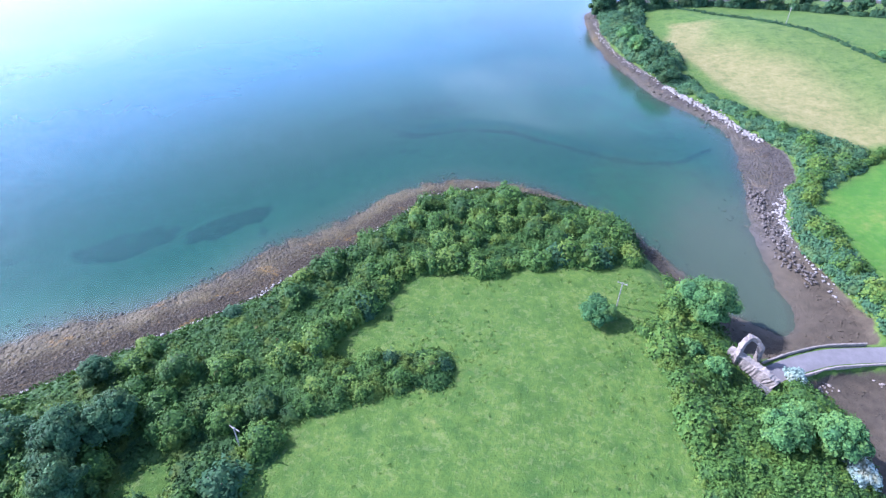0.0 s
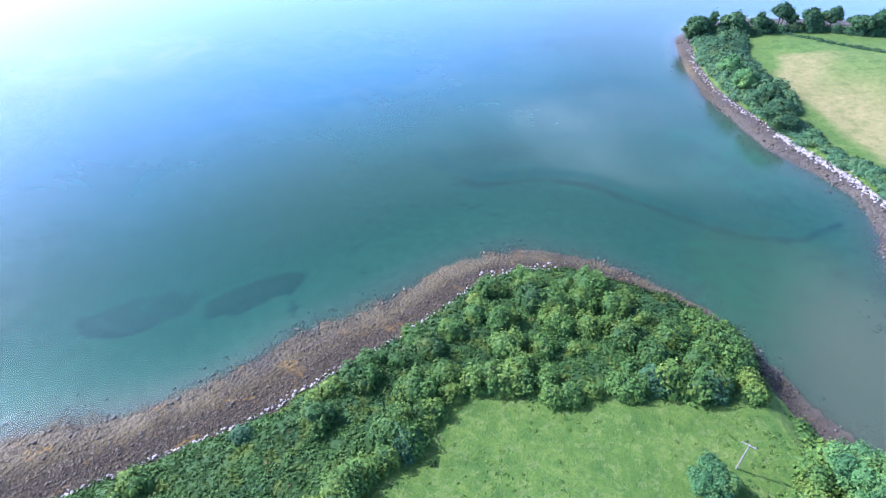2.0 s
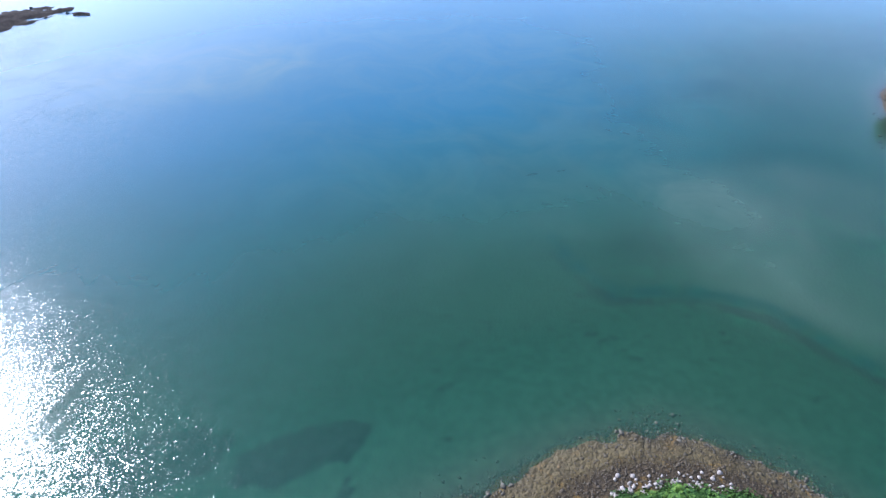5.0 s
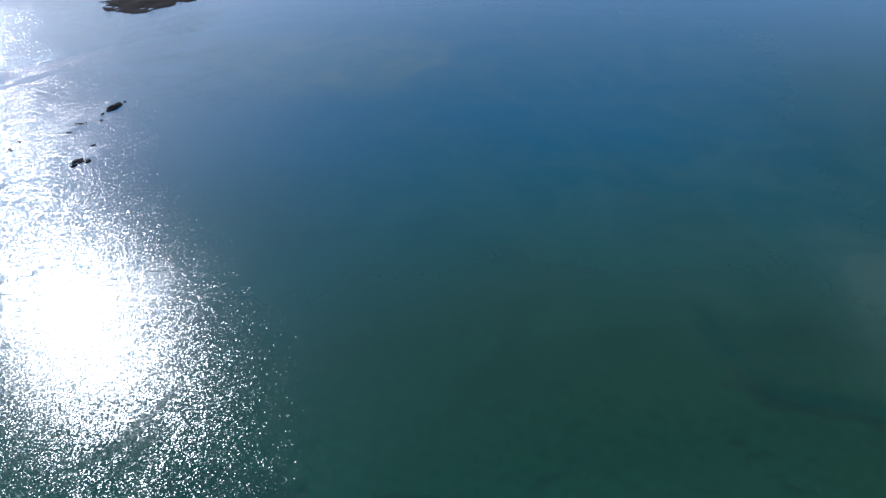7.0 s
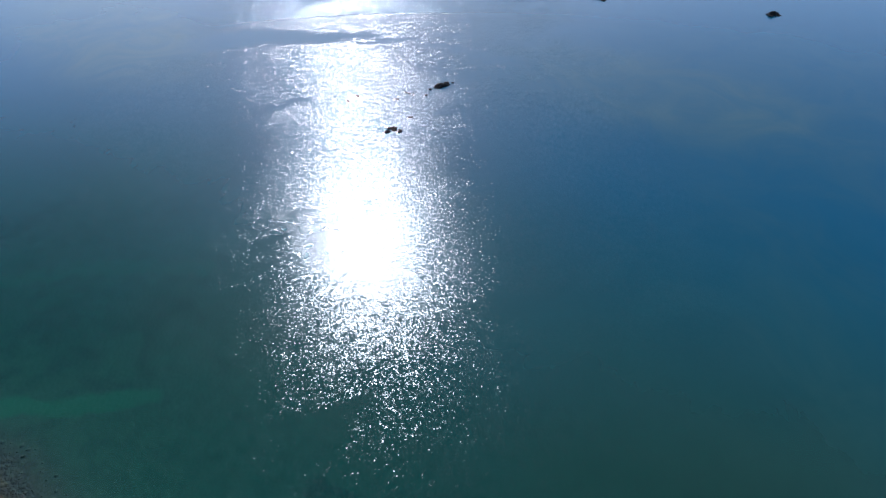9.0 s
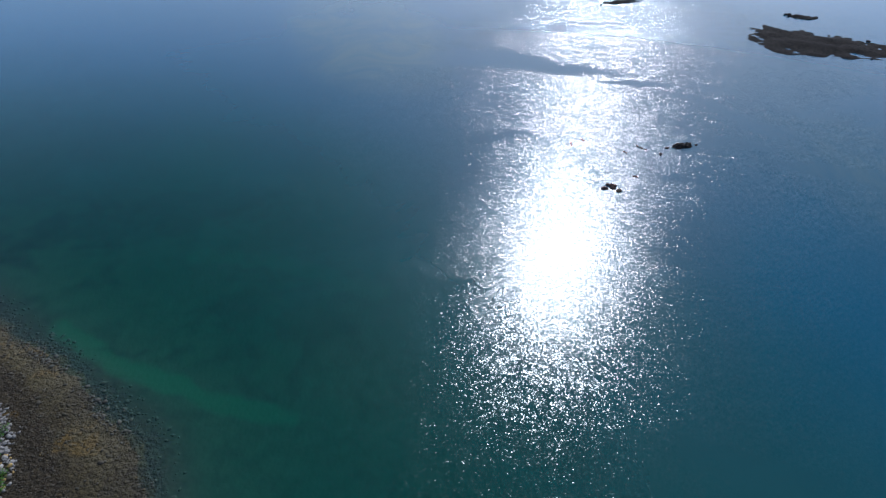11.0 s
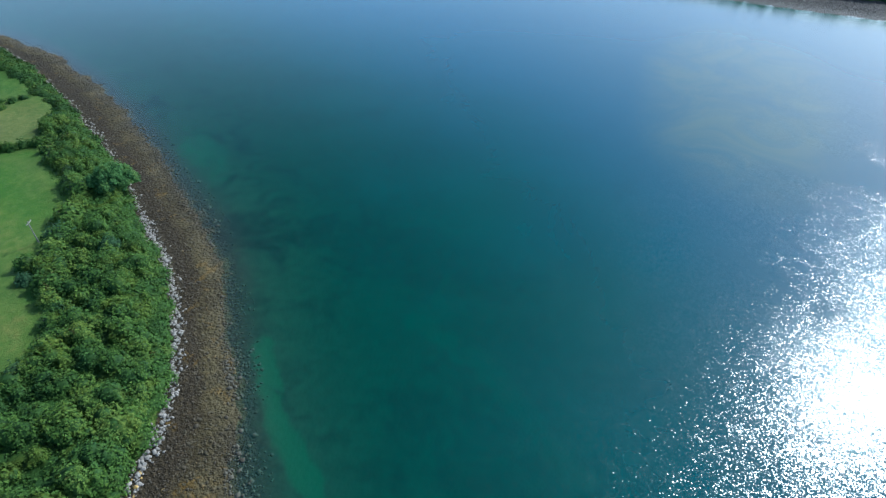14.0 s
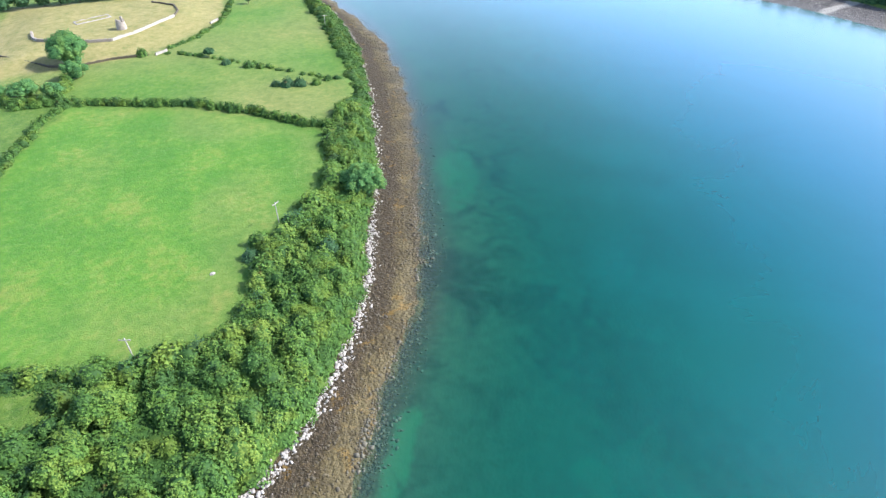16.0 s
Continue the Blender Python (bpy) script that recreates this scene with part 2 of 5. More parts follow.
SLICKS = [([(-303, 80), (-300, 118), (-305, 152), (-289, 173), (-286, 192), (-271, 207), (-258, 222), (-232, 237)], 2.5),
          ([(-238, 112), (-232, 140), (-236, 152)], 1.5), ([(-222, 232), (-236, 212), (-242, 204)], 1.5)]
ROAD = [(58, 70), (64, 75.5), (69, 78.2), (75, 80.4), (80, 81.7), (86, 82.3), (95, 82.8), (110, 84), (150, 84)]
WEED_LINE = [(-28, 208), (-22, 200), (-11.5, 191.5), (1, 195.5), (9, 198), (24, 197), (36, 188), (45, 183), (54.7, 177.5), (66.5, 172.2), (79, 171.7), (92, 180)]


def seg_dist(px, py, line):
    best = np.full(px.shape, 1e9)
    for (ax, ay), (bx, by) in zip(line[:-1], line[1:]):
        dx, dy = bx - ax, by - ay
        t = np.clip(((px - ax) * dx + (py - ay) * dy) / (dx * dx + dy * dy + 1e-9), 0, 1)
        best = np.minimum(best, (px - ax - t * dx) ** 2 + (py - ay - t * dy) ** 2)
    return np.sqrt(best)


def inside(px, py, poly):
    res = np.zeros(px.shape, bool)
    for (ax, ay), (bx, by) in zip(poly, poly[1:] + poly[:1]):
        c = (ay > py) != (by > py)
        with np.errstate(divide="ignore", invalid="ignore"):
            res ^= c & (px < (bx - ax) * (py - ay) / (by - ay + 1e-12) + ax)
    return res


def signed(px, py, poly):
    d = seg_dist(px, py, poly + poly[:1])
    return np.where(inside(px, py, poly), d, -d)


def sm(v, lo, hi):
    t = np.clip((v - lo) / (hi - lo), 0, 1)
    return t * t * (3 - 2 * t)


def wave_noise(x, y, seed=0):
    r = np.random.default_rng(seed)
    out = np.zeros(np.shape(x))
    for k in range(10):
        a, w, p = r.uniform(0, 6.28), r.uniform(0.6, 1.6), r.uniform(0, 6.28)
        out = out + np.sin((x * math.cos(a) + y * math.sin(a)) * w + p)
    return out / 4.5


def shore_fields(x, y):
    j = 1.4 * wave_noise(x / 5, y / 5, 3) + 0.7 * wave_noise(x / 1.7, y / 1.7, 4)
    dw = np.maximum(signed(x, y, WATERLINE), signed(x, y, OTHER_SHORE))
    db = np.maximum(np.maximum(signed(x, y, BANK_MAIN), signed(x, y, BANK_FAR)), signed(x, y, OTHER_SHORE) - 26)
    return dw + j * 0.8, db + 0.35 * j


def shore_rag(x, y):
    return (0.11 * wave_noise(x / 0.9, y / 0.9, 12) + 0.06 * wave_noise(x / 2.6, y / 2.6, 13)) * sm(y, 195, 170)


def height(x, y, with_fields=False):
    x, y = np.asarray(x, float), np.asarray(y, float)
    dw, db = shore_fields(x, y)
    land = 2.0 + 3.0 * sm(db, 0, 7) + 0.35 * wave_noise(x / 14, y / 14, 5) * sm(db, 4, 14) + 0.08 * wave_noise(x / 2.2, y / 2.2, 6)
    far = signed(x, y, BANK_FAR)
    land = land + np.where(far > 0, 5.0 * sm(far, 12, 70) + 3.0 * sm(far, 40, 120), 0)
    land = land + 2.5 * sm(signed(x, y, MOUND), 0, 25)
    t = np.clip(dw / (np.maximum(dw, 0.01) + np.maximum(-db, 0)), 0, 1)
    beach = 2.0 * t ** 1.1 + (0.10 * wave_noise(x / 1.2, y / 1.2, 8) + 0.12 * wave_noise(x / 4, y / 4, 9)) * sm(t, 0, 0.2) * (1 - 0.6 * t)
    flat = np.minimum(beach, 0.55 + 0.12 * wave_noise(x / 3, y / 3, 10))
    beach = beach + (flat - beach) * sm(x, 56, 66) * sm(y, 112, 92)
    sea = np.maximum(-4.5, 0.075 * dw) - 0.05
    rag = shore_rag(x, y) * sm(np.abs(dw), 8, 0)
    h = np.where(db > 0, land, np.where(dw > 0, beach, sea) + rag)
    dr = seg_dist(x, y, ROAD)
    bed = np.clip(2.95 - 2.2 * np.maximum(0, dr - 3.1), -9, 2.95)
    near = np.where((x < 68) | (x > 97), sm(dr, 9, 2.6), 0)
    h = np.where(near > 0, h + (2.95 - h) * near, h)
    h = np.maximum(h, np.where((x > 60) & (x < 110), bed, -9))
    return (h, dw, db) if with_fields else h


def gz(x, y):
    return float(height(np.array([x]), np.array([y]))[0])


def axis(dense, mid, far):
    (d0, d1, ds), (m0, m1, ms) = dense, mid
    a = list(np.arange(m0, d0, ms)) + list(np.arange(d0, d1, ds)) + list(np.arange(d1, m1, ms))
    s, lo, hi = ms, [a[0]], [a[-1]]
    while hi[-1] < far:
        s *= 1.45
        hi.append(hi[-1] + s)
        lo.append(lo[-1] - s)
    return np.array(lo[:0:-1] + a + hi[1:])


def grid_mesh(name, xs, ys, zfun):
    gx, gy = np.meshgrid(xs, ys)
    px, py = gx.ravel(), gy.ravel()
    pz, extra = zfun(px, py)
    nx, ny = len(xs), len(ys)
    i = (np.arange(ny - 1)[:, None] * nx + np.arange(nx - 1)[None]).ravel()
    quads = np.stack([i, i + 1, i + nx + 1, i + nx], 1)
    me = quad_mesh(name, np.stack([px, py, pz], 1), quads)
    for key, v in extra.items():
        a = me.attributes.new(key, "FLOAT", "POINT")
        a.data.foreach_set("value", np.ascontiguousarray(v, dtype=np.float32))
    return me


def quad_mesh(name, co, faces):
    me = bpy.data.meshes.new(name)
    k = faces.shape[1]
    me.vertices.add(len(co))
    me.vertices.foreach_set("co", np.ascontiguousarray(co, dtype=np.float32).ravel())
    me.loops.add(faces.size)
    me.loops.foreach_set("vertex_index", np.ascontiguousarray(faces, dtype=np.int32).ravel())
    me.polygons.add(len(faces))
    me.polygons.foreach_set("loop_start", np.arange(0, faces.size, k, dtype=np.int32))
    me.update(calc_edges=True)
    return me


def ellipse(x, y, cx, cy, a, b, turn):
    c, s = math.cos(radians(turn)), math.sin(radians(turn))
    u, v = (x - cx) * c + (y - cy) * s, -(x - cx) * s + (y - cy) * c
    return np.sqrt((u / a) ** 2 + (v / b) ** 2)


def ground_fields(x, y):
    h, dw, db = height(x, y, True)
    db = np.where((x > 63) & (x < 112), np.maximum(db, 4.1 - seg_dist(x, y, ROAD)), db)     # grass verges of the lane
    rag = shore_rag(x, y) * sm(np.abs(dw), 8, 0)
    n1 = 0.7 * wave_noise(x / 3, y / 3, 21) + 0.6 * wave_noise(x / 1.1, y / 1.1, 22)
    weed = np.zeros(x.shape)
    for cx, cy, a, b, turn in ((-61, 133.5, 14.5, 5.2, 40), (-86, 124, 14, 6.5, 30), (-50.5, 129, 1.6, 3.4, 20)):
        weed = np.maximum(weed, sm(ellipse(x, y, cx, cy, a, b, turn) + 0.22 * n1, 1.12, 0.88))
    weed = np.maximum(weed, 0.9 * sm(seg_dist(x, y, WEED_LINE) + 0.5 * n1, 2.8, 0.6))
    r = np.random.default_rng(11)
    for k in range(46):                       # loose weed clumps off the point
        a = r.uniform(0, 1)
        cx, cy = -45 + 75 * a + r.normal(0, 9), 150 + 38 * math.sin(a * 2.6) + r.normal(0, 12)
        s = r.uniform(0.5, 1.4)
        weed = np.maximum(weed, 0.6 * sm(ellipse(x, y, cx, cy, s * 1.7, s * 0.8, r.uniform(0, 60)), 1.3, 0.5))
    for cx, cy, a, b, turn in ((-205, -80, 12, 6, 70), (-212, -40, 16, 5, 55), (-178, 10, 10, 22, 30), (-157, 92, 14, 30, 20), (-196, 45, 16, 40, 20)):
        weed = np.maximum(weed, 0.8 * sm(ellipse(x, y, cx, cy, a, b, turn) + 0.3 * n1, 1.3, 0.5))
    weed = np.maximum(weed, 0.32 * sm(x, -95, -125) * sm(dw, -75, -45) * sm(dw, -3, -12))
    pale = np.zeros(x.shape)
    for line, w in (([(-151.5, 42.5), (-141.5, 58), (-132, 80), (-128, 96)], 3.4), ([(-178, 64), (-177, 82), (-171, 96), (-165, 110)], 5)):
        pale = np.maximum(pale, sm(seg_dist(x, y, line) + n1, w, 0.5))
    for cx, cy, a, b, turn in ((-196, -38, 20, 7, 65), (-345, 95, 48, 30, 20), (-330, 260, 60, 30, 30), (40, 215, 50, 30, 0), (66, 140, 26, 44, 10)):
        pale = np.maximum(pale, 0.6 * sm(ellipse(x, y, cx, cy, a, b, turn) + 0.25 * n1, 1.4, 0.5))
    weed = weed * (1 - 0.9 * np.clip(pale * (x < -100), 0, 1))
    jj = 1.2 * n1
    inland = signed(x, y, BANK_FAR) + 9 * wave_noise((x + y) / 26, (x - y) / 7, 31)
    tan = np.maximum(sm(signed(x, y, FIELD_TAN) + jj, -2, 4) * (0.12 + 0.8 * sm(inland, 66, 34)), sm(signed(x, y, MOUND) + jj, -1, 4))
    tan = np.maximum(tan, (0.24 + 0.2 * wave_noise(x / 15, y / 15, 33)) * sm(y + 0.56 * x + 163, -3, -10))
    tan = np.maximum(tan, 0.24 * sm(signed(x, y, FIELD_C), 0, 4) * sm(signed(x, y, FIELD_C) + 14 * wave_noise(x / 9, y / 9, 34), 26, 6) * sm(x, -75, -110))
    bright = np.maximum(sm(signed(x, y, FIELD_BRIGHT) + jj, -1, 3), 0.95 * sm(signed(x, y, FIELD_C) + jj, -1, 3))
    bright = np.maximum(bright, 0.55 * sm(y + 0.56 * x + 163, -3, -10) * (1 - sm(signed(x, y, MOUND), -4, 2)))
    mud = sm(ellipse(x, y, 80, 92, 34, 62, 0) + 0.15 * n1, 1.1, 0.6)
    return h, {"shore": dw + rag * np.where(rag > 0, 13, 7), "bank": db, "weed": weed, "pale": pale, "tan": tan, "bright": bright, "mud": mud, "grey": np.maximum(sm(x, -360, -380), 0.6 * sm(x, 70, 84) * sm(y, 112, 130)), "track": sm(seg_dist(x, y, [(-434, -114), (-450, -118), (-470, -120), (-490, -112)]) + n1, 3.4, 1.8)}


GX = axis((-214, 118, 1.6), (-560, 280, 5.0), 4000)
GY = axis((-130, 212, 1.6), (-330, 440, 3.2), 4000)


def ground_material():
    m, n, l, bsdf = material("ground")
    shore, bank = attr(n, "shore"), attr(n, "bank")
    big, mid, fine = tex_noise(n, l, 0.06, 4), tex_noise(n, l, 0.45, 5, 0.65), tex_noise(n, l, 2.6, 4, 0.7)
    # grass
    patch = tex_noise(n, l, 0.16, 5, 0.65)
    g = ramp(n, l, maths(n, l, "ADD", maths(n, l, "MULTIPLY", patch, 0.6), maths(n, l, "MULTIPLY", mid, 0.4)),
             [(0.36, (0.036, 0.082, 0.011)), (0.49, (0.065, 0.117, 0.015)), (0.60, (0.093, 0.143, 0.021)), (0.74, (0.157, 0.166, 0.044))])
    lush = ramp(n, l, maths(n, l, "ADD", maths(n, l, "MULTIPLY", big, 0.6), maths(n, l, "MULTIPLY", mid, 0.4)),
                [(0.42, (0.046, 0.136, 0.010)), (0.53, (0.073, 0.160, 0.014)), (0.64, (0.146, 0.180, 0.031))])
    g = mix(n, l, maths(n, l, "MULTIPLY", attr(n, "bright"), 0.9), g, lush)
    dry = ramp(n, l, maths(n, l, "ADD", maths(n, l, "MULTIPLY", mid, 0.5), maths(n, l, "MULTIPLY", patch, 0.5)), [(0.36, (0.125, 0.132, 0.038)), (0.5, (0.195, 0.172, 0.062)), (0.64, (0.255, 0.212, 0.088))])
    g = mix(n, l, attr(n, "tan"), g, dry)
    rough_ = maths(n, l, "SUBTRACT", 1.0, maths(n, l, "MULTIPLY", attr(n, "bright"), 0.45))
    rough_ = maths(n, l, "MULTIPLY", rough_, maths(n, l, "MULTIPLY_ADD", attr(n, "tan"), -0.75, 1.0))
    tuft = step(n, l, maths(n, l, "ADD", maths(n, l, "MULTIPLY", tex_noise(n, l, 1.0, 5, 0.75), 0.8), maths(n, l, "MULTIPLY", patch, 0.2)), 0.49, 0.58)
    g = mix(n, l, maths(n, l, "MULTIPLY", maths(n, l, "MULTIPLY", tuft, 0.5), rough_), g, (0.038, 0.092, 0.015))
    straw = step(n, l, tex_noise(n, l, 0.7, 5, 0.75, distort=0.6), 0.54, 0.59)
    g = mix(n, l, maths(n, l, "MULTIPLY", maths(n, l, "MULTIPLY", straw, 0.2), rough_), g, (0.227, 0.227, 0.092))
    # beach: weed near the water, dark stones above
    t = maths(n, l, "DIVIDE", shore, maths(n, l, "SUBTRACT", maths(n, l, "MAXIMUM", shore, 0.02), bank))
    t = maths(n, l, "ADD", t, maths(n, l, "MULTIPLY_ADD", mid, 0.5, -0.25))
    b = ramp(n, l, t, [(0.0, (0.039, 0.032, 0.014)), (0.12, (0.058, 0.046, 0.017)), (0.42, (0.066, 0.050, 0.019)), (0.62, (0.041, 0.029, 0.016)), (0.9, (0.053, 0.040, 0.022))])
    speck = step(n, l, tex_noise(n, l, 1.3, 5, 0.8), 0.475, 0.53)
    b = mix(n, l, maths(n, l, "MULTIPLY", speck, 0.6), b, (0.040, 0.030, 0.016))
    gap1, tone1 = cells(n, l, 1.15)
    gap2, tone2 = cells(n, l, 2.7)
    stony = maths(n, l, "MULTIPLY_ADD", step(n, l, t, 0.30, 0.62), 0.86, 0.14)
    b = mix(n, l, maths(n, l, "MULTIPLY", maths(n, l, "MULTIPLY", step(n, l, tone1, 0.62, 0.98), 0.34), stony), b, (0.098, 0.072, 0.034))
    b = mix(n, l, maths(n, l, "MULTIPLY", step(n, l, tone2, 0.55, 1.0), 0.28), b, (0.096, 0.071, 0.027))
    # crevices between the stones: their shade is painted in as near-black brown
    b = mix(n, l, maths(n, l, "MULTIPLY", maths(n, l, "MULTIPLY", step(n, l, gap1, 0.38, 0.68), 0.62), stony), b, (0.018, 0.014, 0.007))
    b = mix(n, l, maths(n, l, "MULTIPLY", step(n, l, gap2, 0.36, 0.62), 0.5), b, (0.022, 0.016, 0.008))
    weedy = maths(n, l, "MULTIPLY", step(n, l, t, 0.62, 0.28), step(n, l, tex_noise(n, l, 0.09, 5, 0.6, distort=0.6), 0.40, 0.60))
    b = mix(n, l, maths(n, l, "MULTIPLY", weedy, 0.6), b, mix(n, l, fine, (0.060, 0.048, 0.018), (0.150, 0.118, 0.052)))
    dark_ = step(n, l, tex_noise(n, l, 0.13, 6, 0.7), 0.52, 0.66)
    b = mix(n, l, maths(n, l, "MULTIPLY", dark_, 0.5), b, (0.028, 0.022, 0.014))
    gold = step(n, l, tex_noise(n, l, 0.16, 5, 0.65, distort=1.0), 0.57, 0.66)
    b = mix(n, l, maths(n, l, "MULTIPLY", gold, 0.5), b, (0.150, 0.089, 0.016))
    mudc = ramp(n, l, mid, [(0.3, (0.052, 0.041, 0.026)), (0.7, (0.098, 0.078, 0.052))])
    b = mix(n, l, maths(n, l, "MULTIPLY", attr(n, "mud"), 0.9), b, mudc)
    b = mix(n, l, maths(n, l, "MULTIPLY", attr(n, "grey"), 0.85), b, ramp(n, l, mid, [(0.35, (0.050, 0.046, 0.046)), (0.65, (0.115, 0.105, 0.100))]))
    b = mix(n, l, attr(n, "track"), b, (0.26, 0.24, 0.21))
    # seabed
    s = ramp(n, l, mid, [(0.4, (0.046, 0.058, 0.036)), (0.6, (0.060, 0.074, 0.046))])
    s = mix(n, l, step(n, l, maths(n, l, "ADD", attr(n, "pale"), maths(n, l, "MULTIPLY_ADD", tex_noise(n, l, 0.11, 5, 0.65, distort=1.0), 1.6, -0.9)), 0.05, 0.75), s, (0.050, 0.108, 0.055))
    bed = tex_noise(n, l, 0.085, 6, 0.65, distort=0.8)
    meadow = step(n, l, maths(n, l, "ADD", maths(n, l, "MULTIPLY", attr(n, "weed"), 0.8), maths(n, l, "MULTIPLY_ADD", bed, 2.2, -1.1)), 0.18, 0.82)
    s = mix(n, l, maths(n, l, "MULTIPLY", meadow, 0.92), s, mix(n, l, step(n, l, tex_noise(n, l, 0.5, 4, 0.7), 0.45, 0.56), (0.010, 0.010, 0.010), (0.028, 0.022, 0.020)))
    strand = maths(n, l, "ADD", shore, maths(n, l, "MULTIPLY_ADD", tex_noise(n, l, 0.35, 5, 0.7), 9.0, -4.5))
    split = n.new("ShaderNodeSeparateXYZ")
    here = n.new("ShaderNodeNewGeometry")
    l.new(here.outputs["Position"], split.inputs[0])
    strand = maths(n, l, "SUBTRACT", strand, maths(n, l, "MULTIPLY", step(n, l, split.outputs[0], -125.0, -90.0), 6.5))
    drowned = mix(n, l, step(n, l, fine, 0.42, 0.6), (0.056, 0.046, 0.029), (0.022, 0.019, 0.013))
    # shade in the gaps of the drowned stones, painted as on the beach
    drowned = mix(n, l, maths(n, l, "MULTIPLY", step(n, l, gap1, 0.34, 0.62), 0.7), drowned, (0.014, 0.012, 0.010))
    blotch = step(n, l, tex_noise(n, l, 0.8, 5, 0.75), 0.40, 0.54)
    s = mix(n, l, maths(n, l, "MULTIPLY", step(n, l, strand, -12.5, -2.0), maths(n, l, "MULTIPLY", maths(n, l, "MULTIPLY_ADD", blotch, 0.35, 0.55), maths(n, l, "SUBTRACT", 1.0, maths(n, l, "MAXIMUM", attr(n, "mud"), maths(n, l, "MULTIPLY", attr(n, "pale"), 0.85))))), s, drowned)
    s = mix(n, l, attr(n, "mud"), s, (0.090, 0.085, 0.056))
    edge = maths(n, l, "ADD", shore, maths(n, l, "MULTIPLY_ADD", fine, 1.6, 0.3))
    col = mix(n, l, step(n, l, edge, -0.3, 0.3), s, b)
    edge2 = maths(n, l, "ADD", bank, maths(n, l, "MULTIPLY_ADD", mid, 2.0, -1.0))
    col = mix(n, l, step(n, l, edge2, 0.2, 1.0), col, g)
    l.new(col, bsdf.inputs["Base Color"])
    wet = step(n, l, t, 0.5, 0.05)
    l.new(maths(n, l, "MULTIPLY_ADD", wet, -0.3, 0.92), bsdf.inputs["Roughness"])
    bsdf.inputs["Specular IOR Level"].default_value = 0.25
    hgt = maths(n, l, "ADD", fine, maths(n, l, "MULTIPLY", mid, 1.2))
    bare = maths(n, l, "MULTIPLY", step(n, l, edge2, 0.6, -0.4), maths(n, l, "SUBTRACT", 1.0, attr(n, "mud")))
    hgt = maths(n, l, "SUBTRACT", hgt, maths(n, l, "MULTIPLY", bare, maths(n, l, "MULTIPLY_ADD", gap1, 1.9, maths(n, l, "MULTIPLY", gap2, 0.9))))
    hgt = maths(n, l, "MULTIPLY", hgt, maths(n, l, "MULTIPLY_ADD", step(n, l, edge, -3.0, 0.5), 0.9, 0.1))
    bump(n, l, bsdf, hgt, 0.9, 0.24)
    return m


ground_mesh = grid_mesh("ground", GX, GY, ground_fields)
ground_mesh.materials.append(ground_material())
ground_mesh.polygons.foreach_set("use_smooth", np.ones(len(ground_mesh.polygons), bool))
ground = tagged(new("ground", ground_mesh), "grassy headland with a brown weedy tidal beach and seabed", "ground", kind="structure")

# ---- the sea ----
def water_fields(x, y):
    dw, db = shore_fields(x, y)
    other = signed(x, y, OTHER_SHORE)
    dw = np.maximum(signed(x, y, WATERLINE) + 0.5 * wave_noise(x / 5, y / 5, 3), np.where(other > -25, other * 6, -1000))          # steep under the far shore
    return np.zeros(x.shape), {"shore": dw, "turbid": sm(ellipse(x, y, 80, 100, 30, 66, 0), 1.15, 0.5),
                              "silt": np.maximum(0.9 * sm(ellipse(x, y, 64, 150, 34, 58, 12) + 0.12 * wave_noise(x / 14, y / 14, 41), 1.2, 0.35), 0.75 * sm(ellipse(x, y, 20, 188, 128, 70, 6) + 0.12 * wave_noise(x / 20, y / 20, 45), 1.6, 0.1)),
                              "sand": 0.5 * sm(ellipse(x, y, -190, 275, 60, 34, 20) + 0.2 * wave_noise(x / 22, y / 22, 48), 1.3, 0.5) + 0.4 * sm(ellipse(x, y, -30, 325, 250, 150, 6) + 0.15 * wave_noise(x / 40, y / 40, 44), 1.2, 0.3) + 0.8 * sm(ellipse(x, y, 54, 232, 64, 40, -8) + 0.2 * wave_noise(x / 16, y / 10, 42), 1.25, 0.5) + 0.85 * sm(ellipse(x, y, -345, 92, 66, 38, 25) + 0.25 * wave_noise(x / 18, y / 18, 43), 1.25, 0.6),
                              "lane": sm(seg_dist(x, y, [(-50, 105), (-150, 135), (-330, 235)]) + 12 * wave_noise(x / 25, y / 25, 47), 125, 60), "gusty": sm(ellipse(x, y, -295, 205, 130, 95, 30) + 0.1 * wave_noise(x / 30, y / 30, 46), 1.15, 0.75), "channel": np.clip(seg_dist(x, y, WEED_LINE), 0, 30), "slick": np.max([np.clip(w - seg_dist(x, y, line), -30, 10) for line, w in SLICKS], axis=0)}


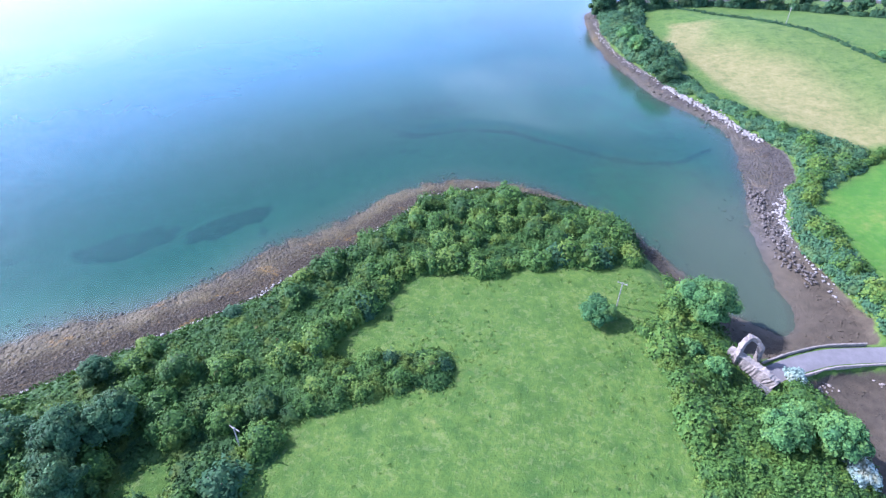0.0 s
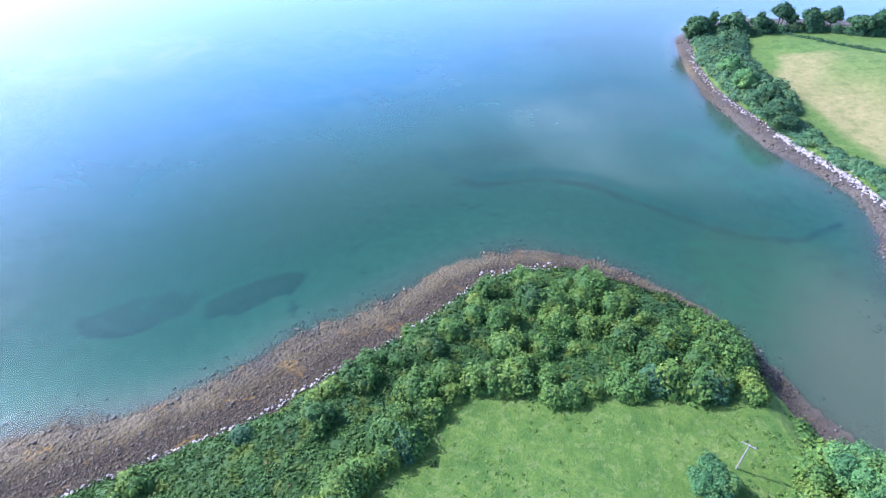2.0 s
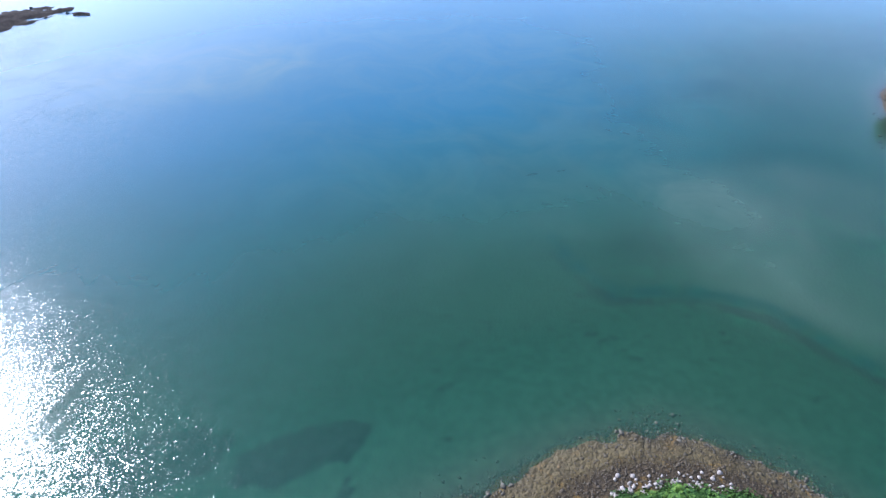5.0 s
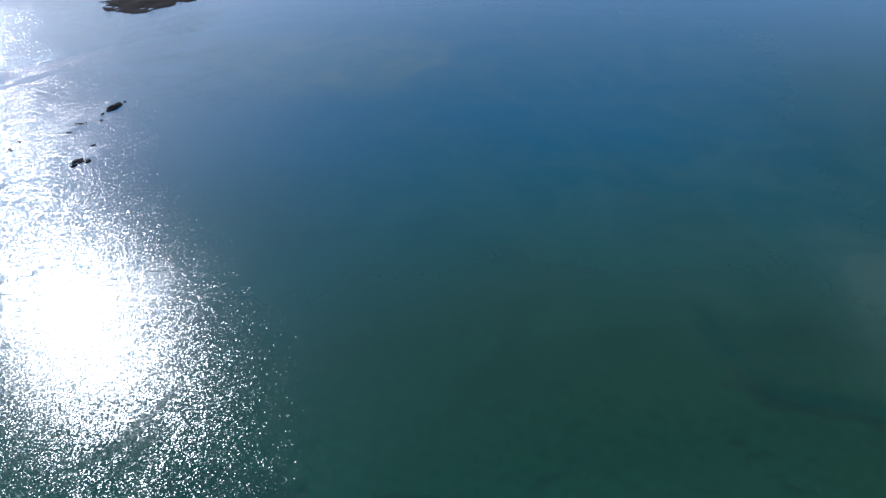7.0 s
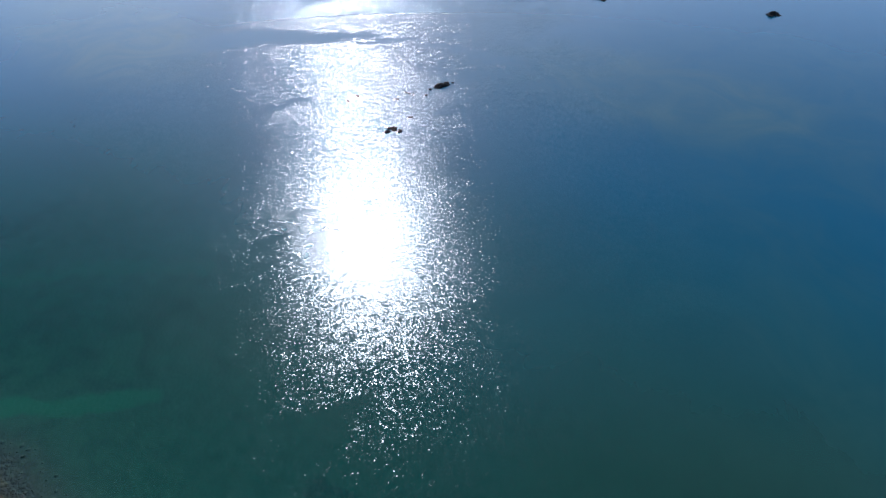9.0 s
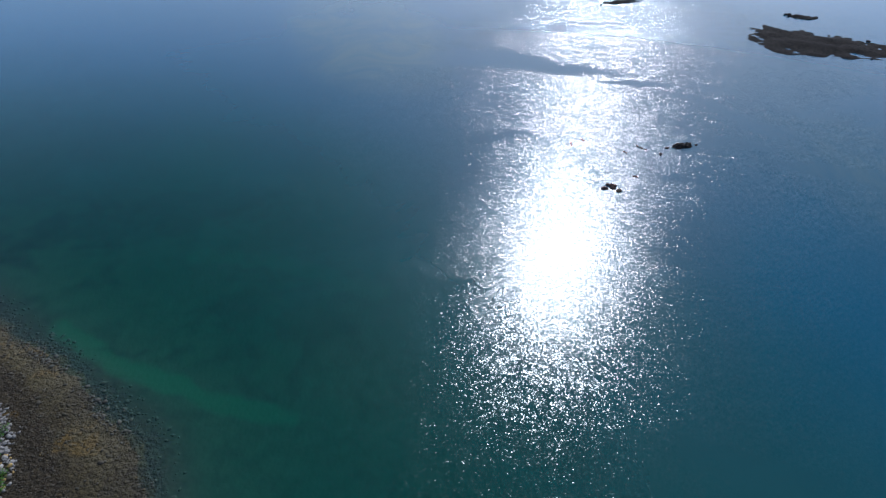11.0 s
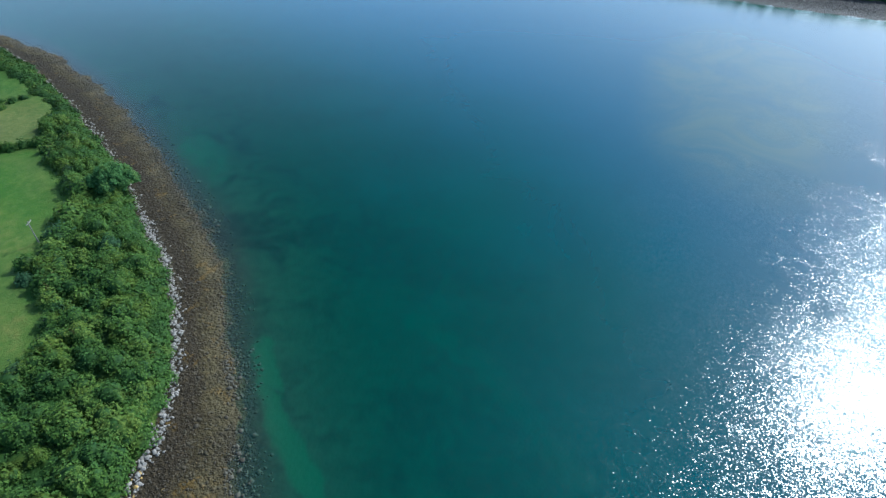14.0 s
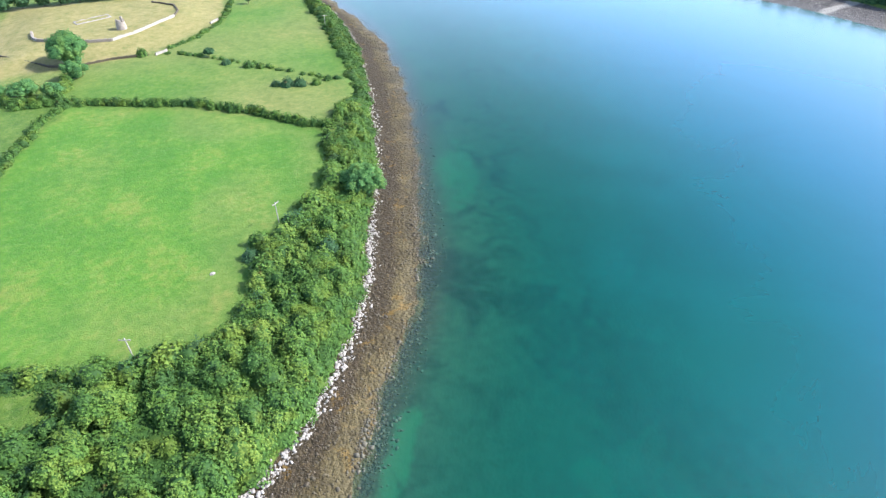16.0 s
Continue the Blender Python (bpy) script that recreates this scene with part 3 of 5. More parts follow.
def water_material():
    m, n, l, bsdf = material("sea_water")
    n.remove(bsdf)
    shore = attr(n, "shore")
    depth = maths(n, l, "MULTIPLY", shore, -1.0)
    big = tex_noise(n, l, 0.012, 2, 0.5)
    clear = n.new("ShaderNodeBsdfTransparent")
    tint = ramp(n, l, maths(n, l, "DIVIDE", depth, 80.0), [(0.0, (0.95, 0.98, 0.96)), (0.12, (0.52, 0.90, 0.80)), (0.4, (0.26, 0.73, 0.62)), (1.0, (0.11, 0.50, 0.46))], True)
    l.new(mix(n, l, maths(n, l, "MULTIPLY", attr(n, "turbid"), 0.8), tint, (0.80, 0.92, 0.88)), clear.inputs[0])
    body = n.new("ShaderNodeBsdfDiffuse")
    hue = mix(n, l, step(n, l, maths(n, l, "ADD", depth, maths(n, l, "MULTIPLY_ADD", big, 60.0, -30.0)), 20.0, 160.0), BODY_NEAR, BODY_FAR)
    swirl = step(n, l, tex_noise(n, l, 0.035, 4, 0.6, distort=1.2), 0.25, 0.75)
    hue = mix(n, l, attr(n, "silt"), hue, (0.036, 0.078, 0.036))
    hue = mix(n, l, attr(n, "turbid"), hue, (0.080, 0.105, 0.062))
    hue = mix(n, l, maths(n, l, "MULTIPLY", attr(n, "sand"), maths(n, l, "MULTIPLY_ADD", swirl, 0.4, 0.25)), hue, (0.105, 0.160, 0.120))
    vein = maths(n, l, "ADD", attr(n, "channel"), maths(n, l, "MULTIPLY_ADD", tex_noise(n, l, 0.22, 4, 0.6), 5.0, -2.5))
    hue = mix(n, l, maths(n, l, "MULTIPLY", step(n, l, vein, 3.4, 0.4), 0.55), hue, (0.012, 0.058, 0.048))
    l.new(hue, body.inputs[0])
    stir = maths(n, l, "MULTIPLY", maths(n, l, "MULTIPLY_ADD", tex_noise(n, l, 0.028, 5, 0.62, distort=0.8), 90.0, -45.0), step(n, l, depth, 15.0, 60.0))          # uneven mixing of the deeper water
    opac = ramp(n, l, maths(n, l, "DIVIDE", maths(n, l, "ADD", depth, stir), 150.0), [(0.0, (0.04,) * 3), (0.05, (0.14,) * 3), (0.2, (0.42,) * 3), (0.5, (0.78,) * 3), (1.0, (0.95,) * 3)], True)
    opac = maths(n, l, "MAXIMUM", opac, maths(n, l, "MULTIPLY", attr(n, "silt"), 0.55))
    opac = maths(n, l, "MAXIMUM", opac, maths(n, l, "MULTIPLY", attr(n, "turbid"), 0.42))
    under = n.new("ShaderNodeMixShader")
    l.new(opac, under.inputs[0])
    l.new(clear.outputs[0], under.inputs[1])
    l.new(body.outputs[0], under.inputs[2])
    # ripples: fine wavelets, calmer in slicks
    geo = n.new("ShaderNodeNewGeometry")
    turned = n.new("ShaderNodeMapping")
    turned.inputs["Rotation"].default_value = (0, 0, -SUN_AZ)
    l.new(geo.outputs["Position"], turned.inputs["Vector"])
    mapping = n.new("ShaderNodeMapping")
    mapping.inputs["Scale"].default_value = (0.007, 0.024, 0.01)
    l.new(turned.outputs[0], mapping.inputs["Vector"])
    slick = tex_noise(n, l, 1.0, 7, 0.62, vec=mapping.outputs[0], distort=0.5)
    ragged = maths(n, l, "ADD", attr(n, "slick"), maths(n, l, "MULTIPLY_ADD", slick, 60.0, -31.0))
    ragged = maths(n, l, "ADD", ragged, maths(n, l, "MULTIPLY_ADD", tex_noise(n, l, 0.2, 8, 0.85), 34.0, -17.0))
    ruffle = maths(n, l, "SUBTRACT", step(n, l, slick, 0.37, 0.42), step(n, l, ragged, -2.5, 2.5), clamp=True)
    breeze = maths(n, l, "MULTIPLY", ruffle, attr(n, "gusty"))
    # wavelets: slopes of the surface at three grains, flattened in the slicks and stronger in the breeze
    amp = maths(n, l, "MULTIPLY", maths(n, l, "MULTIPLY_ADD", ruffle, 0.9, 0.10), maths(n, l, "MULTIPLY_ADD", attr(n, "lane"), 0.72, 0.28))
    amp = maths(n, l, "MULTIPLY", amp, maths(n, l, "MULTIPLY_ADD", tex_noise(n, l, 0.05, 5, 0.65), 0.8, 0.6))
    cats = n.new("ShaderNodeMapping")                 # gusts: ragged streaks lying across the sun's bearing
    cats.inputs["Scale"].default_value = (0.10, 0.30, 0.1)
    l.new(turned.outputs[0], cats.inputs["Vector"])
    gust = step(n, l, tex_noise(n, l, 1.0, 5, 0.7, vec=cats.outputs[0], distort=0.8), 0.36, 0.62)
    amp = maths(n, l, "MULTIPLY", amp, maths(n, l, "ADD", 1.0, maths(n, l, "MULTIPLY", breeze, maths(n, l, "MULTIPLY_ADD", gust, 0.8, -0.4))))
    slope = None
    for scale, steep in WAVELETS:
        t = n.new("ShaderNodeTexNoise")
        t.inputs["Scale"].default_value, t.inputs["Detail"].default_value = scale, 1.0
        l.new(turned.outputs[0], t.inputs["Vector"])
        v = n.new("ShaderNodeVectorMath")
        v.operation = "MULTIPLY_ADD"
        l.new(t.outputs["Color"], v.inputs[0])
        v.inputs[1].default_value, v.inputs[2].default_value = (steep, steep, 0), (-steep / 2, -steep / 2, 0)
        if slope is None:
            slope = v.outputs[0]
        else:
            add = n.new("ShaderNodeVectorMath")
            l.new(slope, add.inputs[0])
            l.new(v.outputs[0], add.inputs[1])
            slope = add.outputs[0]
    both = n.new("ShaderNodeCombineXYZ")              # across the sun's bearing, and along it
    l.new(maths(n, l, "MULTIPLY", amp, maths(n, l, "MULTIPLY_ADD", breeze, 0.2, 1.0)), both.inputs[0])
    l.new(maths(n, l, "MULTIPLY", amp, maths(n, l, "MULTIPLY_ADD", breeze, BREEZE, 1.0)), both.inputs[1])
    scaled = n.new("ShaderNodeVectorMath")
    scaled.operation = "MULTIPLY"
    l.new(slope, scaled.inputs[0])
    l.new(both.outputs[0], scaled.inputs[1])
    bearing = n.new("ShaderNodeVectorRotate")
    bearing.rotation_type = "Z_AXIS"
    bearing.inputs["Angle"].default_value = SUN_AZ
    l.new(scaled.outputs[0], bearing.inputs["Vector"])
    upright = n.new("ShaderNodeVectorMath")
    l.new(bearing.outputs[0], upright.inputs[0])
    upright.inputs[1].default_value = (0, 0, 1)
    normal = n.new("ShaderNodeVectorMath")
    normal.operation = "NORMALIZE"
    l.new(upright.outputs[0], normal.inputs[0])
    gloss = n.new("ShaderNodeBsdfGlossy")
    gloss.distribution = "BECKMANN"
    l.new(maths(n, l, "MULTIPLY_ADD", breeze, 0.01, WATER_ROUGH), gloss.inputs["Roughness"])
    l.new(normal.outputs[0], gloss.inputs["Normal"])
    edge_on = n.new("ShaderNodeLayerWeight")          # the same from above and from below
    edge_on.inputs[0].default_value = 0.5
    mirror = maths(n, l, "MULTIPLY_ADD", maths(n, l, "POWER", edge_on.outputs["Facing"], 5.0), 1.0 - MIRROR, MIRROR)
    top = n.new("ShaderNodeMixShader")
    l.new(mirror, top.inputs[0])
    l.new(under.outputs[0], top.inputs[1])
    l.new(gloss.outputs[0], top.inputs[2])
    l.new(top.outputs[0], n["Material Output"].inputs[0])
    return m


sea_mesh = grid_mesh("water", axis((-300, 118, 4.0), (-560, 280, 4.0), 4000), axis((-130, 300, 4.0), (-330, 440, 4.0), 4000), water_fields)
sea_mesh.materials.append(water_material())
water = tagged(new("water", sea_mesh), "calm teal sea water over a weedy shallow bed", "water", kind="structure")

# ---- foliage ----
def part(name, bm, mat, parent, label=""):
    me = bm
    if isinstance(bm, bmesh.types.BMesh):
        me = bpy.data.meshes.new(name)
        bm.to_mesh(me)
        bm.free()
    if mat is not None:
        me.materials.clear()
        me.materials.append(mat)
    ob = new(name, me)
    ob.parent = parent
    if label:
        tagged(ob, label)
    return ob


def thing(name, label, category, x, y, z, group="", turn=0.0):
    ob = new(name)
    ob.empty_display_size = 0.3
    ob.matrix_world = pose(x, y, z, 0, 0, turn)
    return tagged(ob, label, category, group)


def leaf_cloud(domes, per_m2, size, seed):
    """Three-cornered leaves spread over half-ellipsoid clumps. domes: rows of x, y, z, radius, height, tone."""
    r = np.random.default_rng(seed)
    d = np.asarray(domes, float)
    area = 2 * math.pi * d[:, 3] * (d[:, 3] + d[:, 4]) / 2 * 1.05
    count = np.maximum(20, (area * per_m2 * 1.7).astype(int))
    k = np.repeat(np.arange(len(d)), count)
    n = len(k)
    u = r.uniform(-0.15, 1.0, n)
    a = r.uniform(0, 2 * math.pi, n)
    c = np.sqrt(np.maximum(0, 1 - u * u))
    unit = np.stack([c * np.cos(a), c * np.sin(a), u], 1)
    lump = 1 + 0.14 * np.sin(unit[:, 0] * 5 + k * 1.7) * np.sin(unit[:, 1] * 5 + k * 2.3) + 0.07 * np.sin(unit[:, 2] * 9 + k)
    fq = 2.2 + 2.2 * d[k, 3]
    lump = lump + 0.11 * np.sin(unit[:, 0] * fq * 1.9 + k) * np.sin(unit[:, 1] * fq * 1.9 + 2 * k) + 0.05 * np.sin(unit[:, 2] * fq * 2.5 + k)
    rad = lump * (1 - 0.22 * r.random(n) ** 2)
    rad = rad * np.where(r.random(n) < 0.08, r.uniform(1.05, 1.22, n), 1.0)
    pos = np.stack([d[k, 0] + unit[:, 0] * d[k, 3] * rad, d[k, 1] + unit[:, 1] * d[k, 3] * rad, d[k, 2] + unit[:, 2] * d[k, 4] * rad], 1)
    spray = wave_noise(pos[:, 0] * 4.6 + pos[:, 2] * 2.9, pos[:, 1] * 4.6 - pos[:, 2] * 2.1, 51) + 0.6 * wave_noise(pos[:, 0] * 2.0, pos[:, 1] * 2.0 + pos[:, 2], 52)          # tufted, broken outline
    pos = pos + unit * (spray * np.clip(0.12 * d[k, 3], 0.04, 0.26))[:, None]
    nor = unit * 1.0 + r.normal(0, 0.38, (n, 3)) + [0, 0, 0.3]
    nor /= np.linalg.norm(nor, axis=1)[:, None]
    t = np.cross(nor, r.normal(0, 1, (n, 3)))
    t /= np.linalg.norm(t, axis=1)[:, None] + 1e-9
    b = np.cross(nor, t)
    s = size * r.uniform(0.55, 1.3, n)[:, None]
    lean = r.uniform(-0.35, 0.35, n)[:, None]
    co = np.stack([pos - t * s * 0.55 - b * s * 0.3, pos + t * s * 0.55 - b * s * 0.3 + nor * s * 0.15, pos + t * s * lean + b * s * 0.62], 1).reshape(-1, 3)
    tone = np.repeat(np.clip(d[k, 5] + r.normal(0, 0.05, n), 0, 1), 3)
    return co, np.arange(3 * n).reshape(-1, 3), tone


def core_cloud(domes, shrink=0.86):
    """Dark inner bodies, which close the clumps; their tone paints the shade among leaves."""
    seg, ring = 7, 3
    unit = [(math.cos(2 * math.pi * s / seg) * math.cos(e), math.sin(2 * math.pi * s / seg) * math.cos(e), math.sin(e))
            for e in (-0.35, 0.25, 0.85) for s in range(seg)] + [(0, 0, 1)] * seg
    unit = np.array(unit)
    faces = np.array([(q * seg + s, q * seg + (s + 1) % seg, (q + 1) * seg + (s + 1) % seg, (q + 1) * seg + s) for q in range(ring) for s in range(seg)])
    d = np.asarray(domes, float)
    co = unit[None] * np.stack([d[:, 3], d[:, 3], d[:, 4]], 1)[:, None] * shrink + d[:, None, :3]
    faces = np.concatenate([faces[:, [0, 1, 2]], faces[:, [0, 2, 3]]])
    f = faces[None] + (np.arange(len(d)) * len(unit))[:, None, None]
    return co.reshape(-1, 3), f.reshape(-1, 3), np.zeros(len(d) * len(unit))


def foliage_mesh(name, domes, per_m2, size, seed, leaf, core=True):
    co, f, tone = leaf_cloud(domes, per_m2, size, seed)
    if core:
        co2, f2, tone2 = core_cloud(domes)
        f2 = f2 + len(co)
        # near-zero tone: the shade deep inside a clump, put into the core's colour
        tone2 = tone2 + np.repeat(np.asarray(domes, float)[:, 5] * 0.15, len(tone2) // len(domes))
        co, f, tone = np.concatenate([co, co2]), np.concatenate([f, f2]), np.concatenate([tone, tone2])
    me = quad_mesh(name, co, f)
    a = me.attributes.new("tone", "FLOAT", "POINT")
    a.data.foreach_set("value", np.ascontiguousarray(tone, dtype=np.float32))
    me.materials.append(leaf)
    return me


def scatter(poly, spacing, seed, inset=0.0, keep_out=(), jitter=0.45):
    r = np.random.default_rng(seed)
    xs, ys = [p[0] for p in poly], [p[1] for p in poly]
    gx, gy = np.meshgrid(np.arange(min(xs), max(xs), spacing), np.arange(min(ys), max(ys), spacing * 0.87))
    gx = gx + (np.arange(gx.shape[0])[:, None] % 2) * spacing / 2
    x, y = gx.ravel() + r.uniform(-jitter, jitter, gx.size) * spacing, gy.ravel() + r.uniform(-jitter, jitter, gx.size) * spacing
    ok = signed(x, y, poly) > inset
    for other, margin in keep_out:
        ok &= signed(x, y, other) < -margin
    return x[ok], y[ok]


def thicket(name, poly, label, seed, spacing=2.2, low=1.0, high=2.3, big=5.2, big_r=(1.5, 3.4), big_h=(2.6, 5.6), per_m2=9.5, size=0.34, keep_out=(), bank=0.3, leaf=None, tone0=0.3, chance=None):
    """Low brambles with rounded bushes standing out of them."""
    r = np.random.default_rng(seed + 1)
    rows = []
    for sp, lo, hi, pick in ((spacing, low, high, 0), (big, big_h[0], big_h[1], 1)):
        x, y = scatter(poly, sp, seed + pick, 0.5, keep_out, 0.45 if not pick else 0.5)
        h, dw, db = height(x, y, True)
        ok = db > bank + pick * 1.9
        if pick:
            like = np.clip(0.62 + 0.5 * wave_noise(x / 10, y / 10, seed + 2), 0.25, 1)
            ok &= r.random(len(x)) < (like if chance is None else chance(x, y) * like)
        x, y, h, db = x[ok], y[ok], h[ok], db[ok]
        g = r.random(len(x)) * np.clip((db + 2) / 8, 0.4, 1)
        hh = lo + (hi - lo) * g if pick else (lo + hi) / 2 * (1 + 0.16 * wave_noise(x / 3.5, y / 3.5, seed + 8)) * np.clip((db + 2) / 5, 0.5, 1)
        if pick:
            rad = big_r[0] + (big_r[1] - big_r[0]) * np.clip(g + r.normal(0, 0.16, len(x)), 0, 1)
            hh = hh * np.where(np.maximum(signed(x, y, FIELD_A), signed(x, y, FIELD_C)) > -8, 1.55, 1.0)
            hh = np.minimum(hh, 1.15 * rad + 0.6)
        else:
            rad = sp * r.uniform(0.95, 1.6, len(x))
        tone = tone0 + 0.05 - 0.15 * (1 - pick) + 0.12 * wave_noise(x / 11, y / 11, seed + 3) + (0.16 if pick else 0.05) * r.normal(0, 1, len(x))
        rows.append(np.stack([x, y, h - 0.3, rad, hh, np.clip(tone, 0, 1)], 1))
        if pick:                                   # each bush: side lobes
            for q in range(5):
                a = r.uniform(0, 6.28, len(x))
                k = r.uniform(0.3, 0.62, len(x))
                rows.append(np.stack([x + np.cos(a) * rad * (1.02 - 0.6 * k), y + np.sin(a) * rad * (1.02 - 0.6 * k), h - 0.3, rad * k, hh * r.uniform(0.45, 1.0, len(x)), np.clip(tone + r.normal(0, 0.05, len(x)), 0, 1)], 1))
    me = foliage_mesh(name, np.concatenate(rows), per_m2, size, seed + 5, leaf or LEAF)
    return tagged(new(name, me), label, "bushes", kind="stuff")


def hedge_line(name, line, width, low, high, label, seed, per_m2=6.0, size=0.5, leaf=None, tone0=0.3, gap=0.0):
    r = np.random.default_rng(seed)
    rows = []
    for (ax, ay), (bx, by) in zip(line[:-1], line[1:]):
        n = max(1, int(math.hypot(bx - ax, by - ay) / (width * 0.42)))
        for k in range(n):
            if r.random() < gap:
                continue
            t = (k + r.uniform(-0.3, 0.3)) / n
            x, y = ax + (bx - ax) * t + r.normal(0, width * 0.14), ay + (by - ay) * t + r.normal(0, width * 0.14)
            rows.append((x, y, 0, width * r.uniform(0.38, 0.62), r.uniform(low, high), np.clip(tone0 + r.normal(0, 0.16), 0, 1)))
    d = np.array(rows)
    d[:, 2] = height(d[:, 0], d[:, 1]) - 0.25
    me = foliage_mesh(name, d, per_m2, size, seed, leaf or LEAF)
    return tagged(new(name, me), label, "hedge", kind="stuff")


def limb_bm(bm, p0, p1, r0, r1, seg=7, bend=0.0, seed=0):
    r = random.Random(seed)
    p0, p1 = Vector(p0), Vector(p1)
    side = Vector((r.uniform(-1, 1), r.uniform(-1, 1), 0)) * bend
    rings = []
    for k in range(4):
        t = k / 3
        c = p0.lerp(p1, t) + side * math.sin(t * math.pi)
        axis_ = (p1 - p0).normalized()
        u = axis_.orthogonal().normalized()
        v = axis_.cross(u)
        rad = r0 + (r1 - r0) * t
        rings.append([bm.verts.new(c + (u * math.cos(a) + v * math.sin(a)) * rad) for a in (2 * math.pi * s / seg for s in range(seg))])
    for a, b in zip(rings[:-1], rings[1:]):
        for s in range(seg):
            bm.faces.new((a[s], a[(s + 1) % seg], b[(s + 1) % seg], b[s]))
    bm.faces.new(rings[-1])
    return bm


def tree(name, x, y, high, wide, label, seed, leaf=None, tone=0.35, per_m2=6.0, size=0.5, base=0.28, group="", z=None):
    """A tree: tapered trunk, limbs, and a crown of many leafy clumps."""
    r = random.Random(seed)
    z = gz(x, y) - 0.2 if z is None else z
    ob = thing(name, label, "tree", x, y, z, group)
    trunk_r = max(0.12, high * 0.026)
    part("trunk", limb_bm(bmesh.new(), (0, 0, -0.3), (r.uniform(-.3, .3), r.uniform(-.3, .3), high * 0.62), trunk_r, trunk_r * 0.4, 9, 0.2, seed), BARK, ob)
    domes = []
    n = int(12 + wide * 2.2)
    for k in range(n):
        a = k * 2.39996 + r.uniform(-.4, .4)
        q = (k + 0.5) / n
        e = math.asin(1 - 1.25 * q) if k else 1.2
        rr = wide * r.uniform(0.45, 0.88)
        cz = high * (base + (1 - base) * 0.42) + math.sin(e) * high * (1 - base) * 0.34
        rad = wide * r.uniform(0.20, 0.42)
        domes.append((math.cos(a) * math.cos(e) * rr, math.sin(a) * math.cos(e) * rr, cz - rad * 0.3, rad, rad * r.uniform(0.85, 1.1), min(1, max(0, tone + r.gauss(0, 0.1)))))
    domes.append((0, 0, high * (base + 0.2), wide * 0.62, high * (1 - base) * 0.62, tone))
    for k in range(5):
        dx, dy, dz, rad = domes[k * 3][:4]
        part("limb", limb_bm(bmesh.new(), (0, 0, high * (0.22 + 0.05 * k)), (dx * .8, dy * .8, dz), trunk_r * 0.45, trunk_r * 0.12, 6, 0.3, seed + k), BARK, ob)
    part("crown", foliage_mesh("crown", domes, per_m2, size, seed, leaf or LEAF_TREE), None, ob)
    return ob


TH_A = [(-112, 52), (-95, 61), (-79, 71), (-69, 79), (-55, 89), (-44.6, 96.5), (-35, 107.5), (-26.5, 115), (-20, 121.5), (-13, 130.5), (-7, 138.5), (-3.6, 142),
        (4, 145), (11.7, 146.5), (23, 144), (35, 139), (45, 132.5), (48.5, 129), (50, 112), (43, 109.5), (29.6, 111), (27.6, 107), (18, 108), (8.5, 104), (2, 107),
        (-8, 107.5), (-12, 99.5), (-17.5, 90), (-23, 85), (-26, 77), (-30.5, 62.5), (-29.5, 54), (-34, 49), (-35, 43), (-66, 38), (-76, 7), (-81, 8), (-97, 14), (-106, 16)]
TH_C = [(-106, 15.5), (-112, 52), (-117, 50.5), (-123, 47.5), (-131, 39.5), (-140, 29), (-149.5, 12.5), (-155, -1.5), (-160.5, -17.5), (-170.5, -44), (-179, -74), (-183, -93),
        (-172, -90), (-165, -72), (-162, -66), (-158, -47), (-153, -32), (-143, -22.5), (-133.5, -12.5), (-131.5, -4.5), (-128, 7), (-122.5, 12.2), (-116.5, 15)]
TH_MID = [(-30, 63), (-23, 65), (-15, 68.2), (-0.4, 72.6), (3.2, 75.5), (-2.8, 79.2), (-10.6, 76.8), (-25, 77)]
TH_E = [(44, 40), (44, 59), (45, 71), (44.4, 81), (41.5, 87.5), (48.5, 91), (52.5, 100.6), (51, 108), (56, 106), (60, 93), (59, 84), (57, 79), (62, 72), (69, 74), (75, 67.5), (73, 58), (72, 40)]
RUIN_CLEAR = [(56.5, 82), (60, 84), (66, 83), (70, 77), (68, 71), (63, 71), (57.5, 77)]
TH_SHORE = [(-196, -223), (-196.5, -181), (-193.5, -148), (-187.5, -115), (-183, -93), (-176, -92), (-179, -98), (-184.5, -142), (-187, -184), (-187, -229)]
TH_FAR = [(94, 88), (95.6, 95), (95, 107), (93.3, 116), (93.5, 125), (96, 136), (101.6, 146.3), (106.4, 151.4), (110.6, 162), (113, 173.4), (109, 183.6), (105.5, 194.7), (101.6, 207), (95, 220), (91, 234),
          (97, 236), (101, 222), (107, 208), (112, 195), (118, 186), (127, 180.5), (136, 170), (133, 161), (131, 157.5), (114, 147.5), (105.4, 141), (101, 129), (100.7, 114), (101.5, 100), (104, 88)]
TH_GROVE = [(90, 235), (83.5, 255), (79, 273), (78.2, 298), (81, 318), (88, 330), (104, 326), (98, 300), (97, 275), (101, 258), (99, 240)]
thicket("headland_thicket", TH_A, "dense green thicket of brambles and hawthorn on the headland", 100, bank=1.7, keep_out=((CLEARING, 0.2), (GLADE, 0.2)), tone0=0.24, low=0.6, high=1.1, per_m2=3.9, size=0.48, big=5.4, big_r=(1.8, 4.0), big_h=(3.0, 6.2),
        chance=lambda x, y: np.where((y > 108) | (y < 66), 1.5, np.where(signed(x, y, FIELD_A) > -6, 1.5, 0.42)))
thicket("shore_thicket", TH_C, "dense green belt of scrub between field and beach", 200, bank=1.6, tone0=0.44, low=0.8, high=1.3, per_m2=4.4, size=0.45, big=3.7, big_r=(1.3, 3.0), big_h=(2.0, 4.6), chance=lambda x, y: 1.35 + 0 * x)
